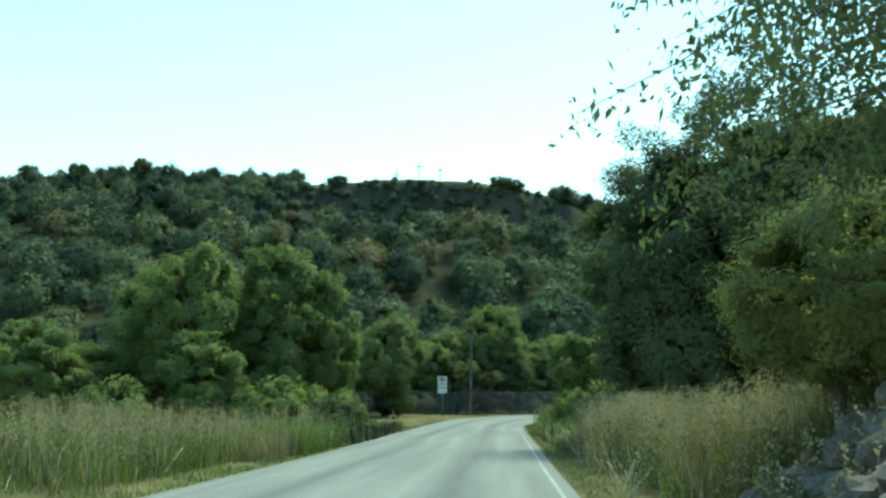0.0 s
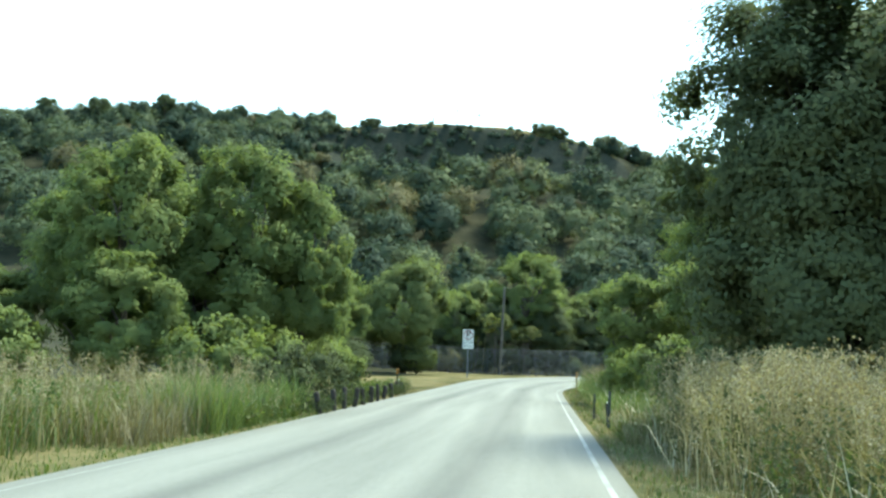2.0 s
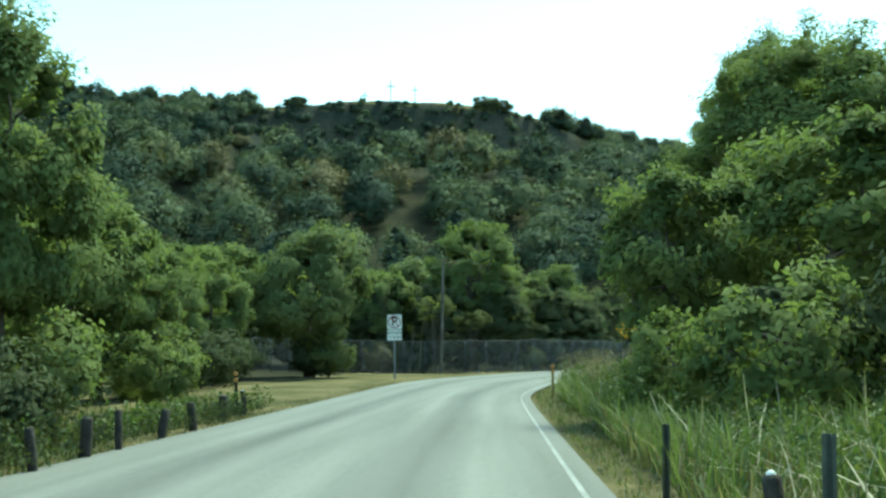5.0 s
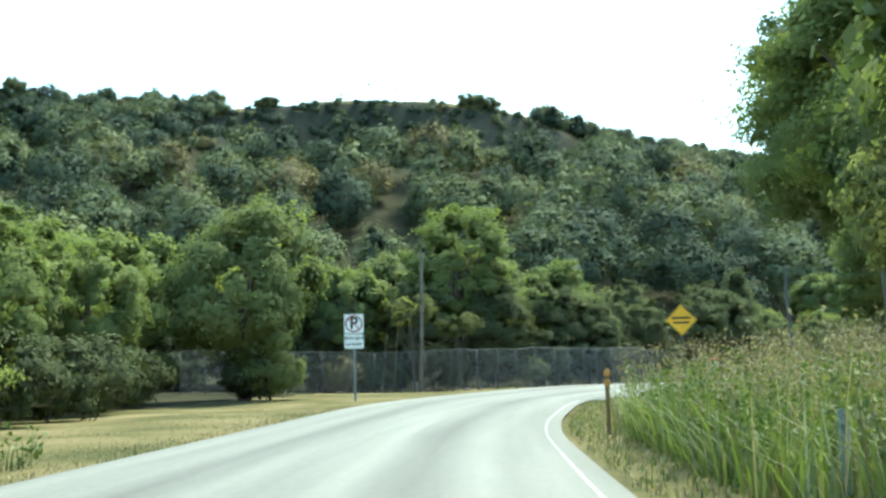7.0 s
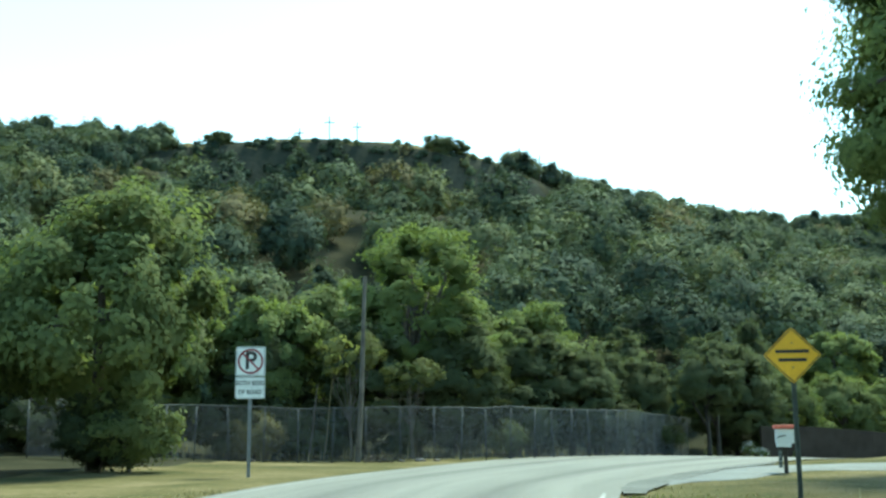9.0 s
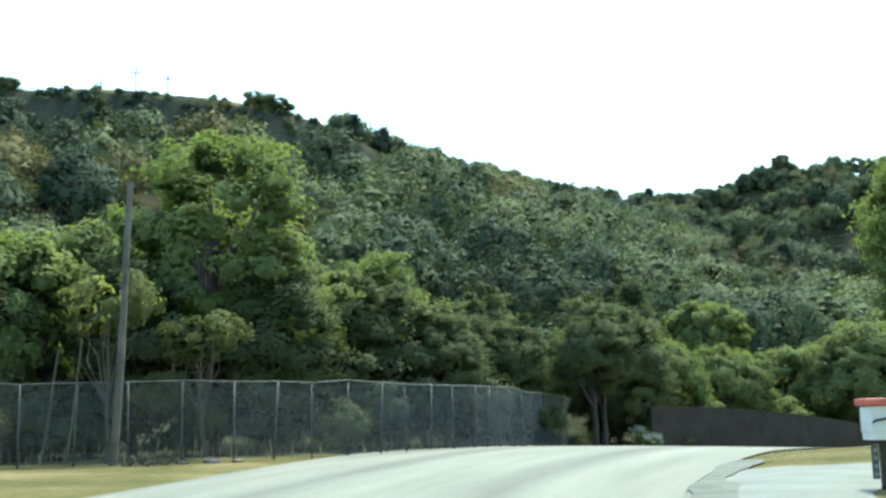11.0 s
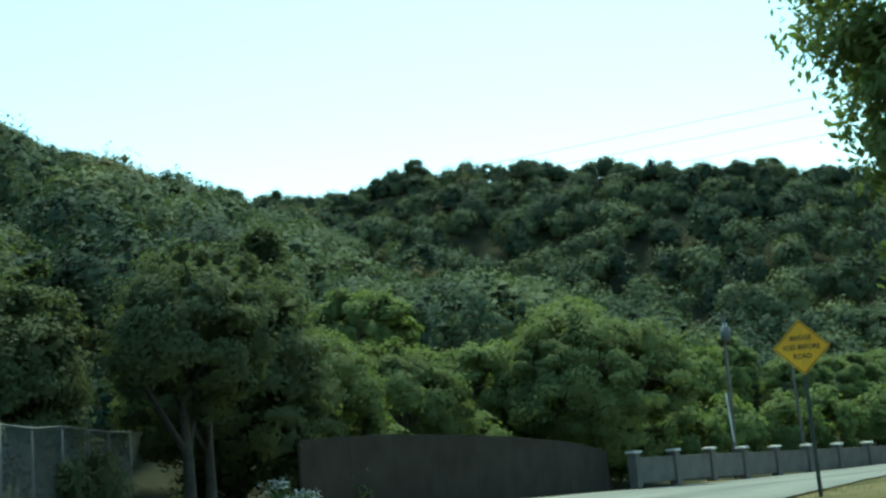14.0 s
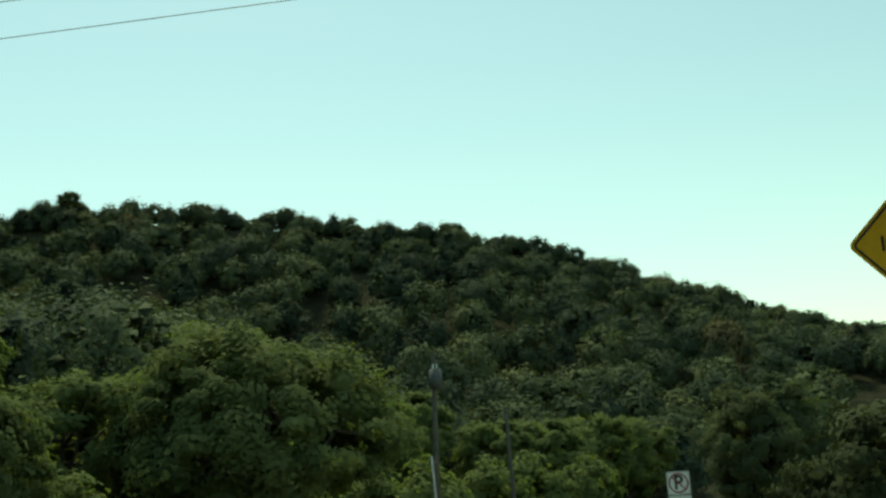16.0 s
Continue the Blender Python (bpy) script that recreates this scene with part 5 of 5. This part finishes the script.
for dx in (-0.1, 0.1):
    bm = bmesh.new()
    bmesh.ops.create_cone(bm, cap_ends=True, segments=8, radius1=0.035, radius2=0.02, depth=0.22, matrix=Matrix.Translation((dx, 0, 0.47)))
    part("bushing", bm, WHITE, tr)
part("guard", tube("guard", [(0.22, -0.1, -0.2), (0.05, -0.12, 2.0), (-0.12, -0.14, 4.2)], [0.045] * 3, BOXWHITE), None, tp, "pale cable guard pipe")
pole("power_pole", 55.9, 131.2, 6.5, 0.10, -0.1, 0.0, CREOSOTE, "slim wooden pole among trees past the bridge")


def wire_run(a, b, sag, label):
    s = np.linspace(0, 1, 40)[:, None]
    path = np.array([a]) * (1 - s) + np.array([b]) * s - np.array([[0, 0, 1.0]]) * sag * 4 * s * (1 - s)
    return tagged(new("overhead_wire", tube("overhead_wire", path, [0.0065] * 40, CABLE, 5)), label, "wire", "overhead wires")


for dz in (0.0, 0.55, 0.98):
    wire_run((10, 134.2, 6.92 + dz), (82, 38.65, 9.58 + dz), 0.1, "thin black overhead wire crossing above the road")

ridge_tree = tree_kind("tree", 4.4, 2.4, 2.4, 3.9, 60, 0.62, 110, 0.24, LEAF_DARK, "dark rounded tree standing out on the ridge line", r=0.16)


# ---- three crosses on the hilltop ----
def hill_cross(x, y, h):
    t = thing("wooden_cross", pose(x, y, height(x, y)), "tall thin wooden cross on the bare hilltop", "cross", "crosses on the hilltop")
    part("upright", box(0.16, 0.16, h + 0.6, (0, 0, h / 2 - 0.3), 0.02), DARKWOOD, t)
    part("crossbar", box(h * 0.46, 0.14, 0.16, (0, 0, h * 0.72), 0.02), DARKWOOD, t)


hill_cross(-15.1, 217.0, 3.5)
hill_cross(-19.9, 218.2, 2.9)
hill_cross(-10.7, 216.5, 2.9)
# single trees that stand out on the ridge
for x, y, s, w, turn, deep in ((1.9, 217.6, 0.72, 1.6, 20, 2.3), (4.6, 218.6, 0.6, 1.5, 90, 1.9), (-40, 210.2, 0.66, 1.3, 140, 1.6), (-31.5, 213.4, 0.6, 1.5, 250, 2.1), (-67.8, 199.4, 0.78, 1.0, 75, 0),
                         (-78.5, 194.8, 0.76, 1.0, 310, 0), (-86.6, 191.3, 0.8, 0.9, 190, 0), (-55, 204, 0.6, 1.0, 15, 0), (45, 246, 0.66, 1.0, 100, 0), (105, 266, 0.75, 1.0, 220, 0)):
    ridge_tree(x, y, s, w, turn, sink=deep)
pole("dead_tree", 18.4, 227.0, 4.5, 0.12, 0.2, 0, BARK, "thin bare dead tree on the ridge", "tree")

# ---- mailbox ----
mb = thing("mailbox", pose(11.04, 80.08, height(11.04, 80.08) - 0.21, 0, 0, -10), "white red-roofed mailbox on a dark post beside a driveway", "mailbox")
part("post", box(0.09, 0.09, 1.15, (0, 0, 0.42), 0.008), DARKWOOD, mb)
bodybox = part("body", box(0.40, 0.38, 0.34, (0, 0, 1.17 - 0.09), 0.02), BOXWHITE, mb)
part("roof", box(0.48, 0.50, 0.09, (0, 0, 1.17 + 0.13), 0.02), BOXRED, mb, "faded red roof board")
part("shelf", box(0.31, 0.36, 0.09, (-0.03, 0, 0.87), 0.01), BOXWHITE, mb)
part("handle", tube("handle", [(-0.18, -0.195, 1.04), (-0.15, -0.215, 1.07), (-0.06, -0.215, 1.08), (0.0, -0.195, 1.10)], [0.014] * 4, BLACK), None, bodybox)
plate = part("number_plate", box(0.09, 0.02, 0.42, (-0.12, -0.02, 0.55), 0.006), POSTGREEN, mb, "narrow green plate on the post")
for k in range(4):
    part("number_bar", flat_bar(0.045, 0.04), STEEL, plate, at=pose(-0.12, -0.033, 0.70 - 0.10 * k))

# ---- driveway apron ----
def ground_level(x, y):
    """Height of the ground sheet as it lies beside and under the road."""
    l, r = side_distance(x, y)
    return sheet(x, y) - 0.05 * (1 - smooth((l + r - 0.55) / 0.9))


near_side = by_count(resample(np.array([(5.0, 71.2), (5.95, 73.2), (7.0, 74.9), (8.0, 75.5), (9.0, 76.7), (9.7, 78.0), (11.0, 80.4), (12.8, 81.9), (16, 82.9), (23, 84.2)]), 0.4), 110)
far_side = by_count(resample(np.array([(4.8, 71.2), (5.7, 75.4), (7.6, 80.6), (9.5, 84.4), (11.3, 86.0), (13.2, 85.6), (16.5, 85.6), (23, 86.6)]), 0.4), 110)
near_side += np.cumsum(rng.normal(0, 0.02, near_side.shape), 0) * 0.5
v, f, t = strip_between(near_side, far_side, 24, 0.0)
_, beside = side_distance(v[:, 0], v[:, 1])
b = smooth((beside - 0.1) / 0.5)
v[:, 2] = (v[:, 2] - 0.012) * (1 - b) + (ground_level(v[:, 0], v[:, 1]) + np.where((t < 0.02) | (t > 0.98), 0.006, 0.03)) * b
tagged(new("driveway", mesh_from("driveway", v, f, DRIVE, True)), "pale cracked asphalt driveway apron joining the road", "driveway", kind="structure")

# broken, patched asphalt between road and apron
PATCH = material("patched_asphalt", ((0.060, 0.063, 0.058), (0.096, 0.100, 0.092), (0.130, 0.134, 0.122)), 1.6, 14, 0.92, bump=0.9, bump_scale=25)
rows = slice(int(np.argmax(mid_r[:, 1] > 71.5)), int(np.argmax(mid_r[:, 1] > 89.5)))
rag = np.cumsum(rng.normal(0, 0.05, (len(mid_r), 2)), 0)
rag -= np.stack([np.convolve(rag[:, c], np.ones(15) / 15, "same") for c in range(2)], 1)
v, f, _ = strip_between((mid_r + unit * (0.20 + rag[:, :1]))[rows], (mid_r + unit * (0.80 + 2.2 * rag[:, 1:]))[rows], 5, 0.0)
v[:, 2] = np.maximum(v[:, 2] + 0.004, ground_level(v[:, 0], v[:, 1]) + 0.036)
tagged(new("road_edge", mesh_from("road_edge", v, f, PATCH, True)), "dark broken asphalt edge between road and driveway", "road", kind="structure")

# ---- roadside posts ----
def guard_post(x, y, h, r=0.085, label="short dark weathered wooden guard post beside the road"):
    t = thing("guard_post", pose(x, y, height(x, y), rng.normal(0, 6), rng.normal(0, 6), rng.uniform(0, 360)), label, "post", "guard posts")
    v, f = tube_arrays(np.array([(0, 0, -0.4), (0, 0, h * 0.5), (0.01, 0, h - 0.03), (0.01, 0, h), (0.01, 0, h + 0.005)]), [r, r * 0.98, r * 0.95, r * 0.8, 0.01], 10)
    part("stump", mesh_from("stump", v, f, DARKWOOD, True), None, t)
    return t


for x, y, h, r in ((-1.95, 33.9, 0.50, 0.07), (-1.86, 35.2, 0.52, 0.075), (-1.80, 36.3, 0.55, 0.06), (-1.74, 37.4, 0.50, 0.07), (-1.72, 38.7, 0.46, 0.055), (-1.78, 40.3, 0.46, 0.075),
                   (-1.72, 41.3, 0.50, 0.05), (-1.88, 43.6, 0.40, 0.07), (-1.85, 45.2, 0.44, 0.075), (-2.12, 48.2, 0.48, 0.09), (-2.2, 50.2, 0.38, 0.06)):
    guard_post(x, y, h, r)


def reflector_post(x, y, h, mat, label, disc=None):
    t = thing("marker_post", pose(x, y, height(x, y), rng.normal(0, 2), rng.normal(0, 2), rng.uniform(-15, 15)), label, "post")
    part("post", u_post(h, 0.03), mat, t)
    if disc:
        for k in range(2):
            bm = bmesh.new()
            bmesh.ops.create_cone(bm, cap_ends=True, segments=16, radius1=0.05, radius2=0.045, depth=0.02, matrix=Matrix.Translation((0, -0.03, h - 0.07 - 0.13 * k)) @ Matrix.Rotation(radians(90), 4, "X"))
            part("reflector", bm, disc, t)


for x, y, label in ((4.72, 33.5, "short rounded black marker post with a white reflector"), (-2.4, 51.2, "short rounded black marker post with a white reflector")):
    t = guard_post(x, y, 0.50, 0.06, label)
    bm = bmesh.new()
    bmesh.ops.create_uvsphere(bm, u_segments=12, v_segments=8, radius=0.03)
    part("reflector", bm, WHITE, t, at=pose(0.01, 0, 0.50))
reflector_post(4.64, 32.4, 0.80, POSTGREEN, "weathered steel marker post beside a black marker post")
reflector_post(4.5, 36.2, 0.62, POSTGREEN, "thin green steel marker post in the grass")
reflector_post(-2.35, 50.3, 0.95, DARKWOOD, "thin dark marker post with orange reflectors", ORANGE)
PALEGREEN = material("pale_green_paint", ((0.20, 0.26, 0.22), (0.32, 0.38, 0.33)), 5, 50, 0.6, bump=0.2)
reflector_post(5.05, 47.4, 0.62, PALEGREEN, "pale green steel post in tall grass")
AMBER = material("amber_plastic", ((0.17, 0.115, 0.05), (0.26, 0.17, 0.07)), 5, 50, 0.6, bump=0.2)
reflector_post(4.62, 55.8, 0.90, AMBER, "thin tan marker post with orange reflectors at the bend", ORANGE)

# ---- rocks in the bank ----
def rock(x, y, s, flat=0.6, sink=0.15):
    bm = bmesh.new()
    bmesh.ops.create_icosphere(bm, subdivisions=2, radius=1)
    o = Vector(rng.uniform(0, 50, 3))
    for v in bm.verts:
        c = v.co.copy()
        k = 1 + 0.45 * noise.noise(c * 1.1 + o) + 0.16 * noise.noise(c * 3.1 + o)
        q = c * k
        q.z = round(q.z * 4) / 4 * 0.55 + q.z * 0.45
        v.co = Vector((q.x * s, q.y * s * 0.8, q.z * s * flat))
    ob = new("rock", bm_mesh("rock", bm, ROCK))
    ob.matrix_basis = pose(x, y, height(x, y) + s * flat * 0.3 - sink, 0, 0, rng.uniform(0, 360))
    return tagged(ob, "grey weathered limestone rock in the roadside bank", "rock", "rocks in the bank")


for k in range(60):
    rx, ry = rng.uniform(6.4, 9.4), rng.uniform(7.2, 12.8)
    rock(rx, ry, rng.uniform(0.14, 0.38) + 0.13 * (rx - 6.4), rng.uniform(0.4, 0.7), 0.10)
for x, y, s in ((2.0, 94.6, 0.22), (2.6, 94.5, 0.16), (-4.3, 94.6, 0.2), (1.3, 94.4, 0.15)):
    rock(x, y, s, 0.5, 0.02)

# ---- flowering bush before the screen, brush by the pole ----
def flower_bush(x, y, h):
    t = thing("flowering_bush", pose(x, y, height(x, y)), "low bush with small whitish flowers before the dark screen", "bush")
    stems, tips = [], []
    for k in range(34):
        a, reach = rng.uniform(0, 2 * np.pi), rng.uniform(0.05, 0.45)
        u = np.linspace(0, 1, 5)[:, None]
        top = h * rng.uniform(0.55, 1.1)
        arc = u ** 1.4 * reach * np.array([[math.cos(a), math.sin(a), 0]]) + u * np.array([[0, 0, top]]) - np.array([[0, 0, 0.05]])
        stems.append(tube_arrays(arc, np.linspace(0.008, 0.003, 5), 5))
        tips.append(arc[-1])
    tips = np.array(tips)
    part("stems", mesh_from("stems", *join(stems), BARK, True), None, t)
    p = np.repeat(tips, 24, 0) * rng.uniform(0.3, 1.0, (len(tips) * 24, 1)) + rng.normal(0, 0.06, (len(tips) * 24, 3))
    tagged(part("leaves", mesh_from("leaves", *leaf_quads(p, p * 2, 0.05, 0.9), LEAF_GREEN), None, t), kind="stuff")
    p = np.repeat(tips, 12, 0) + rng.normal(0, 0.05, (len(tips) * 12, 3))
    tagged(part("flowers", mesh_from("flowers", *leaf_quads(p, p * 2, 0.035, 0.9, 0, 1.0), WHITE), None, t), "small whitish flowers", kind="stuff")


flower_bush(18.75, 111.3, 0.85)
flower_bush(19.5, 111.75, 0.6)


def brush_pile(x, y):
    t = thing("brush_pile", pose(x, y, height(x, y)), "small pile of dark dead branches at the foot of the pole", "branches")
    for k in range(16):
        a = rng.uniform(0, 2 * np.pi)
        d = np.array([math.cos(a), math.sin(a) * 0.5, 0])
        c = np.array([rng.normal(0, 0.25), rng.normal(0, 0.12), 0])
        q = np.array([c - d * 0.4, c + np.array([0, 0, rng.uniform(0.05, 0.3)]), c + d * rng.uniform(0.3, 0.55) + np.array([0, 0, rng.uniform(0, 0.25)])])
        part("branch", tube("branch", q, [0.02, 0.016, 0.006], DARKWOOD, 5), None, t)


brush_pile(0.45, 94.0)
